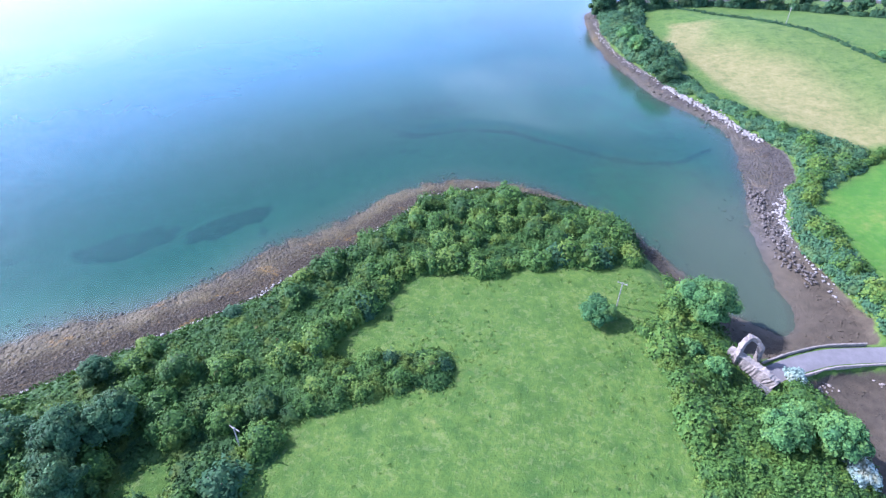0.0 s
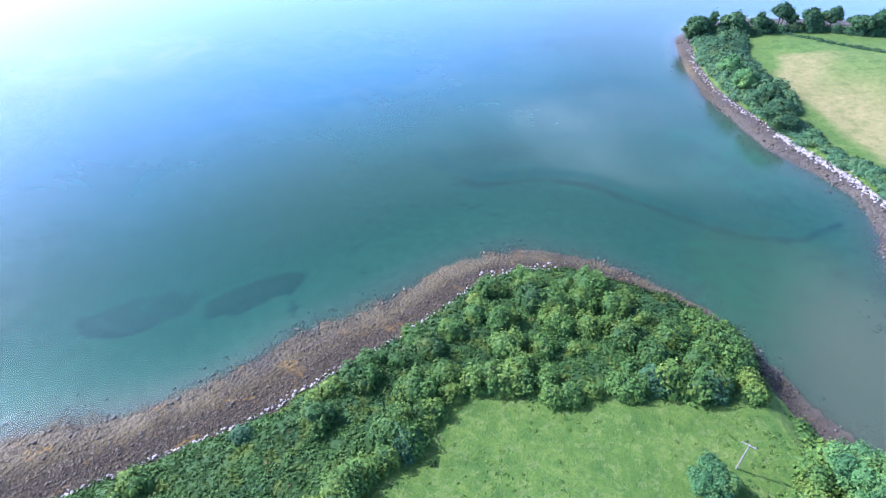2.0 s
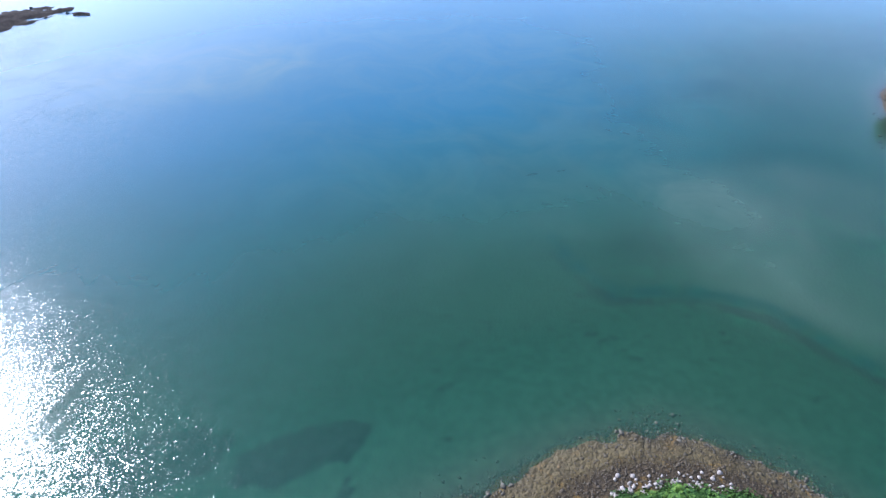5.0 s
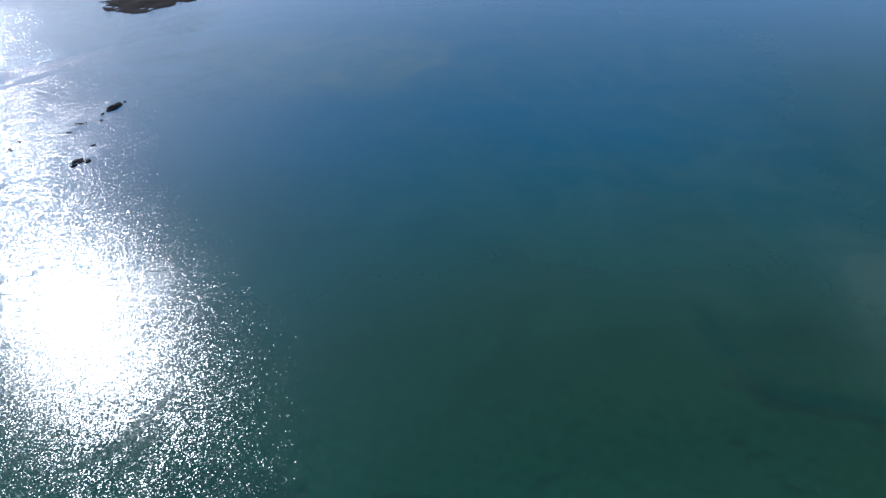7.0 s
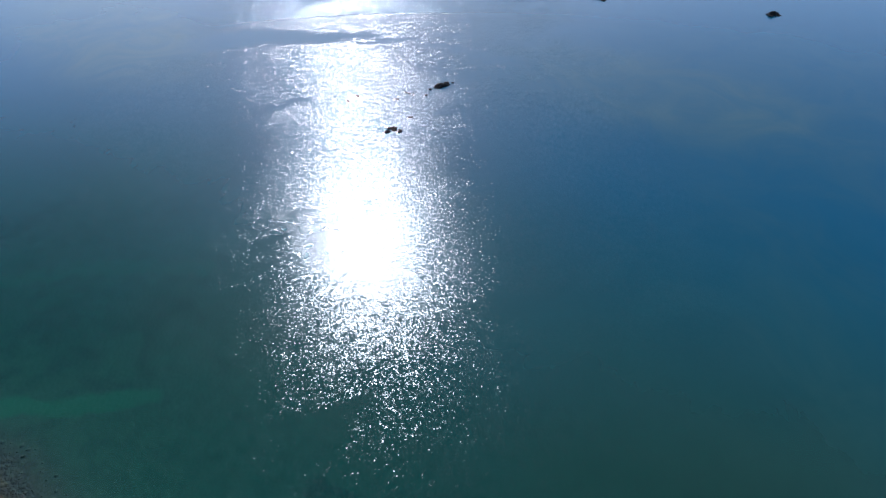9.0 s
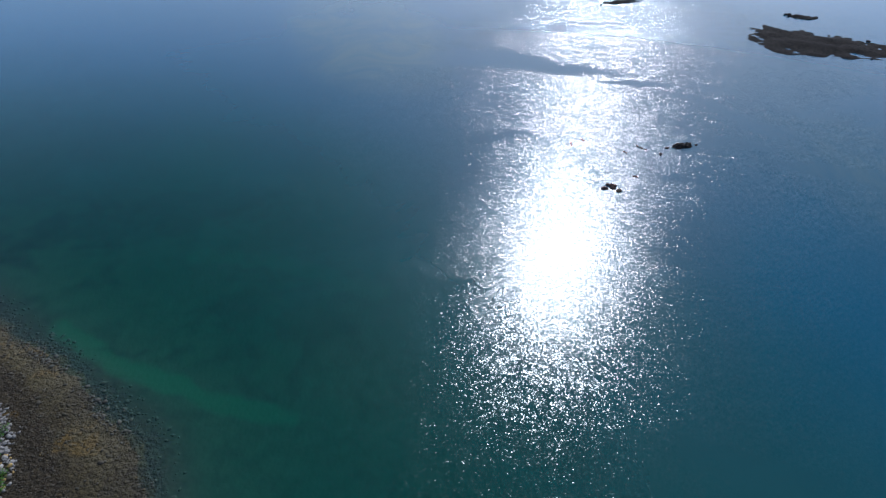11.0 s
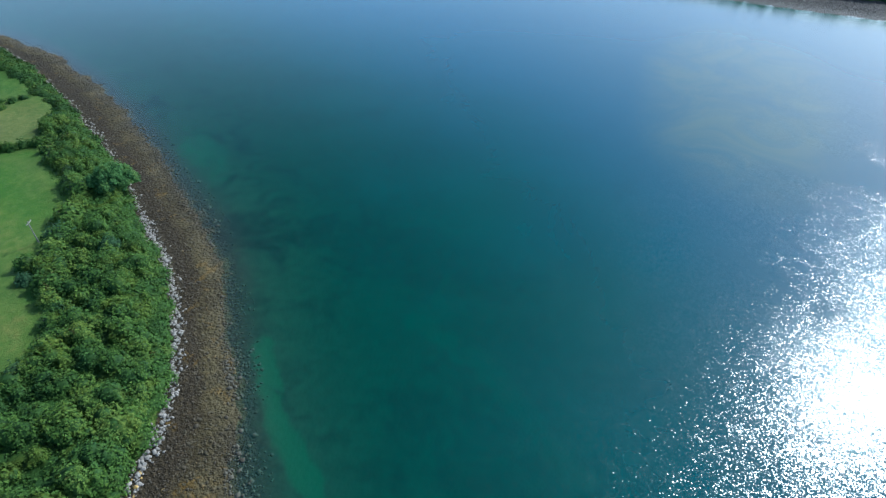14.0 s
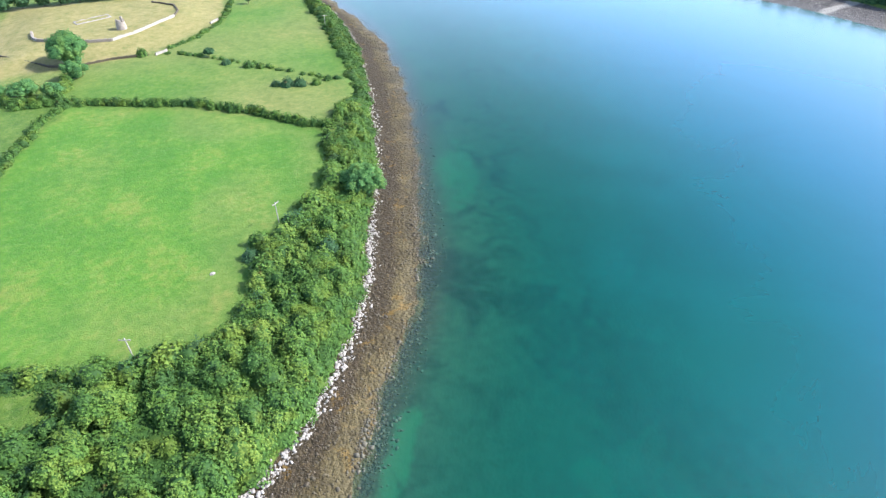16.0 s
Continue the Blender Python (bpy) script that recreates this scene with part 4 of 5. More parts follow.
thicket("field_thicket", TH_MID, "dark green gorse and hawthorn bushes in a pasture", 300, big=3.4, tone0=0.30)
thicket("lane_thicket", TH_E, "mixed green shrubs and small trees beside a pasture", 400, per_m2=4.6, size=0.45, keep_out=((RUIN_CLEAR, 0.3),), big_r=(1.0, 2.0), big=3.2, big_h=(2.2, 4.6), tone0=0.42)
thicket("bank_hedge", TH_SHORE, "long green scrub hedge on top of the beach bank", 500, size=0.55, per_m2=5)
thicket("opposite_scrub", TH_FAR, "green scrub along the opposite rocky bank", 600, bank=2.2, size=0.6, per_m2=3.2, big_h=(2, 3.8), leaf=LEAF_HAZE)
thicket("opposite_grove", TH_GROVE, "grove of rounded trees on the opposite point", 700, bank=3.0, spacing=3.0, low=2, high=4, big=6, big_r=(2.6, 4.2), big_h=(5, 9), size=0.8, per_m2=2.4, leaf=LEAF_HAZE)

# ---- hedges, trees and single bushes ----
hedge_line("field_hedge", [(-66, -126), (-81, -124), (-101.5, -116.8), (-122, -107.5), (-142, -92), (-156.5, -76.6), (-166, -70)], 3.6, 2.0, 3.4, "thick dark green hedge between two grass fields", 801, tone0=0.25)
hedge_line("side_hedge", [(-80, -122), (-73, -106), (-67, -80), (-60, -50)], 3.4, 1.4, 2.4, "trimmed green hedge beside a bright grass field", 802)
hedge_line("corner_hedge", [(-40, -138), (-58.6, -133), (-68, -127), (-77, -126), (-79, -150)], 4.4, 2.0, 3.8, "overgrown hedge at a field corner", 803)
hedge_line("broken_hedge", [(-116, -166), (-129.4, -156.8), (-141, -145), (-152, -135), (-163.5, -122.6), (-178, -111)], 2.6, 0.8, 1.8, "gappy low hedge of thorn bushes across pasture", 804, gap=0.55)
hedge_line("lane_hedge", [(-114, -170), (-128, -182), (-141, -203), (-150, -240)], 3.0, 0.7, 1.5, "low rough hedge beside a grassy track", 805, gap=0.3)
hedge_line("opposite_hedge", [(122, 338), (140, 314), (156, 291.5), (166, 275), (172.6, 259.7), (180, 230), (200, 205)], 2.6, 0.8, 1.6, "thin dark hedge between tan and green fields", 806, leaf=LEAF_DARK)
hedge_line("lower_hedge", [(112, 150), (131, 160), (145, 168), (180, 171), (230, 173)], 4.0, 1.6, 3.0, "green hedge below a dry tan field", 807)
hedge_line("pasture_edge", [(43.4, 48), (43.8, 60), (44.6, 71), (44.2, 81)], 2.2, 0.5, 1.1, "rough pale green weeds along a pasture edge", 808, tone0=0.55)

tree("sycamore", 57.5, 92.5, 12.5, 6.2, "large rounded bright green tree beside the inlet", 901, tone=0.45, per_m2=10, size=0.37, base=0.04)
tree("hawthorn", 33.5, 90.5, 5.6, 3.9, "lone dark hawthorn tree in the pasture", 903, tone=0.2, per_m2=9, size=0.36, base=0.04)
tree("beach_tree", -164, -32, 9.5, 6.0, "broad dense green tree at the top of the beach", 904, tone=0.40, per_m2=9, size=0.45, base=0.1)
tree("field_oak", -79.5, -167, 15, 7.4, "tall spreading green tree at a field corner", 905, tone=0.42, per_m2=7, size=0.55, base=0.06)
tree("field_ash", -82, -150, 8, 4.2, "small round green tree under a taller one", 906, tone=0.45, per_m2=7, size=0.5, base=0.05)
for k, (x, y, h, w) in enumerate(((-76, -134, 5.5, 4), (-66, -138, 6, 5), (-56, -140, 5, 4.5))):
    tree("thorn_tree", x, y, h, w, "bushy green thorn tree in an overgrown hedge", 910 + k, tone=0.4, base=0.1)
for k, (x, y, h, w) in enumerate(((-62.5, 56, 11, 5.4), (-73.5, 56, 8, 4.8), (-57, 60.5, 10, 4.6), (-60.5, 49, 9, 4.4), (-66, 72, 6.0, 3.4))):
    tree("dark_tree", x, y, h, w, "dark blue-green tree rising out of the thicket", 920 + k, leaf=LEAF_DARK, tone=0.35, per_m2=9, size=0.4, base=0.1)
for k, (x, y, h, w) in enumerate(((-85, 40, 7.5, 5), (-99, 25, 7, 4.6), (-95, 36, 6.5, 4.5))):
    tree("ash_tree", x, y, h, w, "bright green leafy tree rising out of the thicket", 925 + k, leaf=LEAF, tone=0.55, per_m2=9, size=0.4, base=0.05)
for k, (x, y, h, w) in enumerate(((58.7, 59.6, 8, 4.0), (67.5, 58.6, 9, 4.6), (64, 64, 5.5, 3.6), (54, 76, 4.0, 2.8), (50.5, 81, 3.2, 2.4))):
    tree("willow", x, y, h, w, "light green bushy tree beside the lane", 930 + k, tone=0.48, per_m2=9, size=0.42, base=0.12)
for k, (x, y, h, w) in enumerate(((69.5, 75.5, 3.6, 2.2), (70, 54, 4.5, 3.2))):
    tree("silver_willow", x, y, h, w, "pale silvery-leaved shrub at the waterside", 940 + k, leaf=LEAF_SILVER, tone=0.4, per_m2=10, size=0.36, base=0.05)
for k, (x, y, h, w) in enumerate(((90.5, 234, 12, 6.2), (89.5, 247, 11, 5.5), (86, 262, 10, 5), (85, 276, 9.5, 5))):
    tree("bank_oak", x, y, h, w, "rounded dark green tree on the opposite bank", 950 + k, leaf=LEAF_DARK if k < 2 else None, tone=0.4, per_m2=5, size=0.6, base=0.08)
belt = [(82, 324), (92, 328), (103, 328), (114, 333), (126, 338), (137, 340), (147, 340), (158, 337), (169, 335), (180, 332), (191, 328), (203, 318), (213, 312), (224, 306), (236, 303), (250, 300)]
hedge_line("belt_understory", belt, 7, 2.5, 5.5, "dark shrubs under the shelter belt", 809, leaf=LEAF_DARK, per_m2=3, size=0.7)
rr = random.Random(5)
for k, (x, y) in enumerate(belt):
    for q in range(3):
        tree("belt_tree", x + rr.uniform(-4, 4) + 2 * q, y + rr.uniform(-3, 3) + 3 * q, rr.uniform(6, 15), rr.uniform(2.4, 4.8), "dark tree in the shelter belt behind the fields", 1000 + 3 * k + q,
             leaf=LEAF_DARK, tone=rr.uniform(0.15, 0.6), per_m2=2.0, size=0.85, base=rr.uniform(0.1, 0.4), group="trees of the shelter belt")
for k in range(9):
    tree("wood_tree", -30 - 9 * k + rr.uniform(-2, 2), -262 - 1.0 * k + rr.uniform(-2, 2), rr.uniform(8, 12), rr.uniform(4.5, 6), "dark green tree at the edge of a wood", 1100 + k, leaf=LEAF_DARK,
         tone=rr.uniform(0.3, 0.7), per_m2=3.2, size=0.75, base=0.1, group="trees at the wood's edge")
tree("field_thorn", 181, 236, 5, 4.0, "bushy tree at the end of a field hedge", 1201, per_m2=4, size=0.6, base=0.05)
tree("field_thorn", -157.5, -231, 5, 2.6, "small lone tree in a far pasture", 1202, leaf=LEAF_DARK, per_m2=4, size=0.5)
tree("field_thorn", -132, -155, 4.2, 2.4, "small dark thorn tree beside a gappy hedge", 1203, leaf=LEAF_DARK, per_m2=5, size=0.45)


def bush_master(seed, tone, leaf, label):
    """A bush with stems and a lobed crown, about 2 m high, at the origin."""
    r = random.Random(seed)
    ob = thing("bush", label, "bush", 0, 0, 0, "single bushes")
    domes = [(0, 0, -0.2, 1.5, 2.2, tone)]
    for k in range(5):
        a = k * 1.26 + r.uniform(-.3, .3)
        domes.append((math.cos(a) * 0.95, math.sin(a) * 0.95, -0.2, r.uniform(0.7, 1.0), r.uniform(1.2, 2.0), min(1, max(0, tone + r.gauss(0, .06)))))
    bm = bmesh.new()
    for k in range(4):
        a = k * 1.57 + r.uniform(-.4, .4)
        limb_bm(bm, (0, 0, -0.3), (math.cos(a) * 0.7, math.sin(a) * 0.7, 1.4), 0.09, 0.04, 6, 0.1, seed + k)
    part("stems", bm, BARK, ob)
    part("crown", foliage_mesh("crown", domes, 9, 0.33, seed, leaf), None, ob)
    return ob


MASTERS = [bush_master(1301, 0.30, LEAF, "rounded mid-green bush at the thicket edge"), bush_master(1302, 0.55, LEAF, "light green leafy bush at the thicket edge"),
           bush_master(1303, 0.78, LEAF, "yellow-green flowering bush at the thicket edge"), bush_master(1304, 0.35, LEAF_DARK, "dark green thorn bush at the thicket edge")]
SPOTS = [(-32.6, 102.2, 1.5, 2), (-35, 99.5, 1.2, 2), (-45.8, 90.7, 1.5, 3), (-12.7, 120.5, 1.4, 1), (-8, 130, 1.2, 2), (43, 118.5, 1.8, 1), (38.5, 119, 1.7, 1), (40, 113, 1.5, 1), (46, 114, 1.3, 2)]
SPOTS += [(-157, -112.5, 1.7, 3), (-167.5, -110, 1.2, 0), (-172.6, -112.5, 1.0, 0), (-153, -114, 1.2, 3), (-161.5, -111, 1.4, 3), (-105.5, -167, 1.5, 1), (-137.6, -143.5, 1.2, 3), (-145.8, -137, 1.4, 0), (-150, -134, 1.0, 0),
         (-132.8, -15, 1.6, 0), (-130, -10, 1.3, 3), (-122.8, 15, 1.7, 2), (-126, 11, 1.4, 0), (-87, 11, 1.6, 2), (-92, 12.5, 1.3, 1), (-123.5, 41, 1.5, 1), (-144, 6, 1.4, 2)]
SPOTS += [(-10.6, 77, 1.5, 3), (-24, 70, 1.5, 2), (0, 75.5, 1.2, 3), (-38.4, 74, 1.5, 1), (-57, 68.5, 1.4, 1), (-12, 89.5, 0.5, 0), (-27, 76, 1.4, 1), (-18, 71, 1.5, 1),
         (110.5, 195, 1.6, 0), (121, 180, 1.4, 0), (124, 161, 1.7, 1), (131, 163, 1.5, 3), (117, 185, 1.3, 0), (104, 148, 1.2, 1), (98, 112, 1.3, 0), (99.5, 98, 1.4, 1)]


def edge_spots(line, gap, seed, out):
    r = random.Random(seed)
    for (ax, ay), (bx, by) in zip(line[:-1], line[1:]):
        n = int(math.hypot(bx - ax, by - ay) / gap)
        for k in range(n):
            t = (k + r.random()) / max(1, n)
            out.append((ax + (bx - ax) * t + r.uniform(-.8, .8), ay + (by - ay) * t + r.uniform(-.8, .8), r.uniform(1.1, 2.4), r.choice((0, 0, 1, 1, 2, 3))))


edge_spots([(49, 110), (43, 110), (29.6, 111.5), (18, 108.5), (8.5, 104.5), (2, 107.5), (-9, 107), (-13, 99.5), (-18.5, 90), (-24, 85), (-27, 77)], 3.2, 61, SPOTS)
edge_spots([(-31, 62), (-31, 55), (-36, 48)], 3.0, 62, SPOTS)
edge_spots([(-97, 15), (-106, 17), (-117, 16), (-123, 13), (-129, 7), (-133, -4), (-135, -12), (-145, -22), (-154, -31), (-159, -47), (-163, -64)], 3.4, 63, SPOTS)
edge_spots([(45.5, 60), (46.5, 71), (46, 81), (50, 90), (54, 100)], 3.4, 64, SPOTS)
edge_spots([(100, 90), (100, 105), (99, 118), (100, 133), (107, 145), (116, 158), (119, 172), (114, 188)], 4.5, 65, SPOTS)
rr = random.Random(66)
for k, (x, y, s, kind) in enumerate(SPOTS):
    m = pose(x, y, gz(x, y) - 0.05, 0, 0, rr.uniform(0, 360)) @ Matrix.Diagonal((s * rr.uniform(.9, 1.1), s * rr.uniform(.9, 1.1), s * rr.uniform(0.8, 1.15), 1))
    copy_thing(MASTERS[kind], m)
for k, (x, y) in enumerate(((-26, 106), (20, 125), (-60, 80), (-148, -6))):
    MASTERS[k].matrix_basis = pose(x, y, gz(x, y)) @ Matrix.Diagonal((1.5, 1.5, 1.6, 1))

# ---- grass tufts in the pasture ----
gx, gy = scatter(FIELD_A, 1.15, 2101, 0.6)
r = np.random.default_rng(2102)
keep = r.random(len(gx)) < np.clip(0.10 + 0.3 * wave_noise(gx / 7, gy / 7, 2103), 0.03, 0.4)
gx, gy = gx[keep], gy[keep]
tufts = np.stack([gx, gy, height(gx, gy) - 0.05, r.uniform(0.18, 0.55, len(gx)), r.uniform(0.12, 0.38, len(gx)), np.clip(r.normal(0.6, 0.2, len(gx)), 0, 1)], 1)
tagged(new("grass_tufts", foliage_mesh("grass_tufts", tufts, 14, 0.22, 2104, LEAF, core=False)), "rough green grass tufts in the pasture", "grass", kind="stuff")

# ---- stones ----
def stone_mesh(seed, flat=0.7):
    r = random.Random(seed)
    bm = bmesh.new()
    bmesh.ops.create_icosphere(bm, subdivisions=1, radius=0.5)
    for v in bm.verts:
        v.co *= r.uniform(0.78, 1.22)
        v.co.z *= flat
    me = bpy.data.meshes.new("boulder")
    bm.to_mesh(me)
    bm.free()
    return me


def stone_cloud(name, x, y, z, size, mat, label, seed, category="stones", flat=0.6):
    """Many small angular stones in one mesh."""
    r = np.random.default_rng(seed)
    p = (1 + 5 ** 0.5) / 2
    base = np.array([(-1, p, 0), (1, p, 0), (-1, -p, 0), (1, -p, 0), (0, -1, p), (0, 1, p), (0, -1, -p), (0, 1, -p), (p, 0, -1), (p, 0, 1), (-p, 0, -1), (-p, 0, 1)]) / 3.8
    tri = np.array([(0, 11, 5), (0, 5, 1), (0, 1, 7), (0, 7, 10), (0, 10, 11), (1, 5, 9), (5, 11, 4), (11, 10, 2), (10, 7, 6), (7, 1, 8), (3, 9, 4), (3, 4, 2), (3, 2, 6), (3, 6, 8), (3, 8, 9), (4, 9, 5), (2, 4, 11), (6, 2, 10), (8, 6, 7), (9, 8, 1)])
    n = len(x)
    v = base[None] * r.uniform(0.7, 1.3, (n, 12, 1))
    a = r.uniform(0, 6.28, n)
    sx, sy = r.uniform(0.7, 1.4, n), r.uniform(0.7, 1.2, n)
    vx, vy = v[..., 0] * sx[:, None], v[..., 1] * sy[:, None]
    c, s = np.cos(a)[:, None], np.sin(a)[:, None]
    co = np.stack([(vx * c - vy * s) * size[:, None] + x[:, None], (vx * s + vy * c) * size[:, None] + y[:, None], v[..., 2] * flat * size[:, None] + z[:, None]], 2)
    f = tri[None] + (np.arange(n) * 12)[:, None, None]
    me = quad_mesh(name, co.reshape(-1, 3), f.reshape(-1, 3))
    me.materials.append(mat)
    return tagged(new(name, me), label, category, kind="stuff")


def along(line, step_m, spread, seed, offset=0.0):
    r = np.random.default_rng(seed)
    xs, ys = [], []
    for (ax, ay), (bx, by) in zip(line[:-1], line[1:]):
        d = math.hypot(bx - ax, by - ay)
        n = max(1, int(d / step_m))
        t = (np.arange(n) + r.random(n)) / n
        nx, ny = -(by - ay) / d, (bx - ax) / d
        o = offset + r.normal(0, spread, n)
        xs.append(ax + (bx - ax) * t + nx * o)
        ys.append(ay + (by - ay) * t + ny * o)
    return np.concatenate(xs), np.concatenate(ys)


STONES = [stone_mesh(1400 + k) for k in range(6)]
for me in STONES:
    me.materials.append(STONE_PALE)
LICHEN = [stone_mesh(1410 + k) for k in range(3)]
for me in LICHEN:
    me.materials.append(STONE_LICHEN)
BANK_C = [(-161, -17), (-155.5, -1), (-149.8, 13), (-140, 29.5), (-131, 40), (-123, 48), (-117, 51), (-112, 52.5)]
x, y = along(BANK_C, 0.42, 0.55, 71, 0.6)
bz = height(x, y)
rr = random.Random(72)
for k in range(len(x)):
    s = rr.choice((0.35, 0.42, 0.5, 0.6, 0.75, 0.95))
    orange = x[k] > -119.5 and k % 3 != 0
    ob = new("boulder", LICHEN[k % 3] if orange else STONES[k % 6])
    ob.matrix_world = pose(x[k], y[k], bz[k] + 0.12 * s, rr.uniform(-15, 15), rr.uniform(-15, 15), rr.uniform(0, 360)) @ Matrix.Diagonal((s * 1.15, s, s, 1))
    tagged(ob, "boulder with orange lichen at the top of the beach" if orange else "pale weathered boulder at the top of the beach", "boulder", "boulders lining the beach bank")
pale_lines = [([(-196.5, -223), (-196.7, -181), (-193.8, -148), (-187.7, -115), (-183.6, -93), (-179.5, -74), (-171, -44), (-161, -17)], 0.35, 0.7), (BANK_C, 0.16, 0.8),
              ([(-79, 71.5), (-69, 79.5)], 1.0, 0.4), ([(-44.6, 97), (-35, 108), (-26.5, 115.5), (-20.4, 122), (-13, 131), (-7, 139), (-3.6, 142.4)], 0.4, 0.45), ([(-112, 52.5), (-95, 62), (-79, 71.5), (-69, 79.5), (-55, 89.5), (-44.6, 97)], 0.55, 0.4),
              ([(-7, 139), (-3.6, 142.4), (4, 145.5), (11.7, 147)], 0.22, 1.0),
              ([(94.7, 100.7), (93.9, 106.8), (92.7, 115.6), (92.9, 125.3), (95.6, 136), (101.3, 146.7), (106, 151.6)], 0.6, 0.6), ([(92.9, 125.3), (95.6, 136), (101.3, 146.7)], 0.3, 0.9),
              ([(108.5, 183.6), (105, 194.7), (101.2, 207), (94.7, 220), (90, 235)], 0.28, 0.7), ([(90, 235), (83, 254.6), (78.5, 273), (77.6, 298.5), (80, 318)], 0.6, 0.6)]
px, py = [], []
for k, (line, st, sp) in enumerate(pale_lines):
    a, b = along(line, 0.8 * st, 1.2 * sp, 80 + k, 0.6)
    px.append(a)
    py.append(b)
px, py = np.concatenate(px), np.concatenate(py)
stone_cloud("bank_stones", px, py, height(px, py) + 0.12, np.random.default_rng(90).choice([0.3, 0.45, 0.6, 0.8], len(px)) * np.where(px > 80, 1.15, 1.0), STONE_PALE, "pale stones heaped along the foot of the bank", 91)

def pebble_cloud(name, x, y, z, size, mat, label, seed, flat=0.6):
    """Eight-sided pebbles and weed clumps in one mesh."""
    r = np.random.default_rng(seed)
    base = np.array([(1, 0, 0), (0, 1, 0), (-1, 0, 0), (0, -1, 0), (0, 0, flat), (0, 0, -0.5)]) * 0.5
    tri = np.array([(0, 1, 4), (1, 2, 4), (2, 3, 4), (3, 0, 4), (1, 0, 5), (2, 1, 5), (3, 2, 5), (0, 3, 5)])
    n = len(x)
    v = base[None] * r.uniform(0.6, 1.4, (n, 6, 1))
    a, k = r.uniform(0, 6.28, n), r.uniform(0.6, 1.7, n)
    c, s = np.cos(a)[:, None], np.sin(a)[:, None]
    vx, vy = v[..., 0] * k[:, None], v[..., 1]
    co = np.stack([(vx * c - vy * s) * size[:, None] + x[:, None], (vx * s + vy * c) * size[:, None] + y[:, None], v[..., 2] * size[:, None] + z[:, None]], 2)
    me = quad_mesh(name, co.reshape(-1, 3), (tri[None] + (np.arange(n) * 6)[:, None, None]).reshape(-1, 3))
    me.materials.append(mat)
    return tagged(new(name, me), label, "stones", kind="stuff")


EDGE_ROCK = stone_material("drowned_rock", (0.030, 0.028, 0.020), (0.105, 0.094, 0.066), 0.9, 0.85)
HEAP_ROCK = stone_material("grey_mud_rock", (0.026, 0.022, 0.018), (0.125, 0.105, 0.085), 1.1)
WEED_BROWN = stone_material("bladder_weed", (0.018, 0.014, 0.007), (0.090, 0.070, 0.032), 0.7, 0.8, (0.155, 0.098, 0.024))
COBBLE = stone_material("upper_beach_cobble", (0.013, 0.011, 0.008), (0.078, 0.059, 0.034), 0.9)
# chunky rocks on the beach and along the water's edge
r = np.random.default_rng(93)
kx, ky = r.uniform(-212, 112, 90000), r.uniform(-230, 335, 90000)
band = (np.abs(seg_dist(kx, ky, WATERLINE[1:-2])) < 20) & (seg_dist(kx, ky, ROAD) > 4.6)
kx, ky = kx[band], ky[band]
kh, kw, kb = height(kx, ky, True)
heap = np.clip(0.45 + 0.8 * wave_noise(kx / 4, ky / 4, 94), 0, 1)
dice = r.random(len(kx))
inner = (kx > 58) & (ky < 112)
wet_k = (kw < 2.5) & (kw > -6.5) & (dice < np.where(kx > -100, 0.32, 0.75) * heap * np.clip(1 + np.minimum(kw, 0) / 7, 0, 1)) & ~inner
dry_k = (kw >= 2.5) & (kb < -0.3) & (dice < 0.6 * heap + 0.1) & ~inner
ROCK_WEED = stone_material("weedy_shore_rock", (0.018, 0.016, 0.011), (0.078, 0.063, 0.040), 0.8, 0.9)
stone_cloud("shore_rocks", kx[wet_k], ky[wet_k], kh[wet_k] + 0.05, r.choice([0.5, 0.75, 1.05, 1.5], wet_k.sum(), p=[.4, .35, .2, .05]) * np.where(ky[wet_k] > 185, 1.5, np.where(kx[wet_k] > -112, 0.6, 0.85)), ROCK_WEED, "dark weedy rocks lying in the shallows", 94, flat=0.45)
stone_cloud("beach_rocks", kx[dry_k], ky[dry_k], kh[dry_k] + 0.04, r.choice([0.4, 0.6, 0.85, 1.2], dry_k.sum(), p=[.45, .35, .16, .04]) * np.where(ky[dry_k] > 185, 1.6, np.where(kx[dry_k] > -112, 0.7, 0.9)), STONE_DARK, "dark brown rocks scattered over the beach", 92, flat=0.5)
fx, fy = along([(110, 181), (105.5, 193), (101.8, 206), (95.2, 219), (91, 231)], 0.26, 0.8, 89, 0.9)
stone_cloud("bank_boulders", fx, fy, height(fx, fy) + 0.15, np.random.default_rng(88).choice([0.7, 1.0, 1.3], len(fx)), STONE_PALE, "pale boulders piled along the opposite bank", 87)
r = np.random.default_rng(95)
sx = r.uniform(-212, 112, 1300000)
sy = r.uniform(-110, 240, 1300000)
near_shore = (np.abs(seg_dist(sx, sy, WATERLINE[:-2])) < 24) & (seg_dist(sx, sy, ROAD) > 4.6)
sx, sy = sx[near_shore], sy[near_shore]
h, dw, db = height(sx, sy, True)
t = dw / (np.maximum(dw, 0.01) - np.minimum(db, -0.01))
clump = np.clip(0.5 + 0.7 * wave_noise(sx / 5, sy / 5, 96), 0.05, 1)
pick = r.random(len(sx))
inlet = (sx > 58) & (sy < 130)
far_off = np.where((sy > 165) | (sy < -60), 0.4, 1.0)
upper = (db < 0.2) & (t > 0.5) & (pick < 0.36 * far_off * np.where(inlet, 0.4, 1))
lower = (db < 0) & (t <= 0.62) & (dw > -0.5) & (pick > 1 - 0.42 * clump * far_off * np.where(inlet, 0.25, 1))
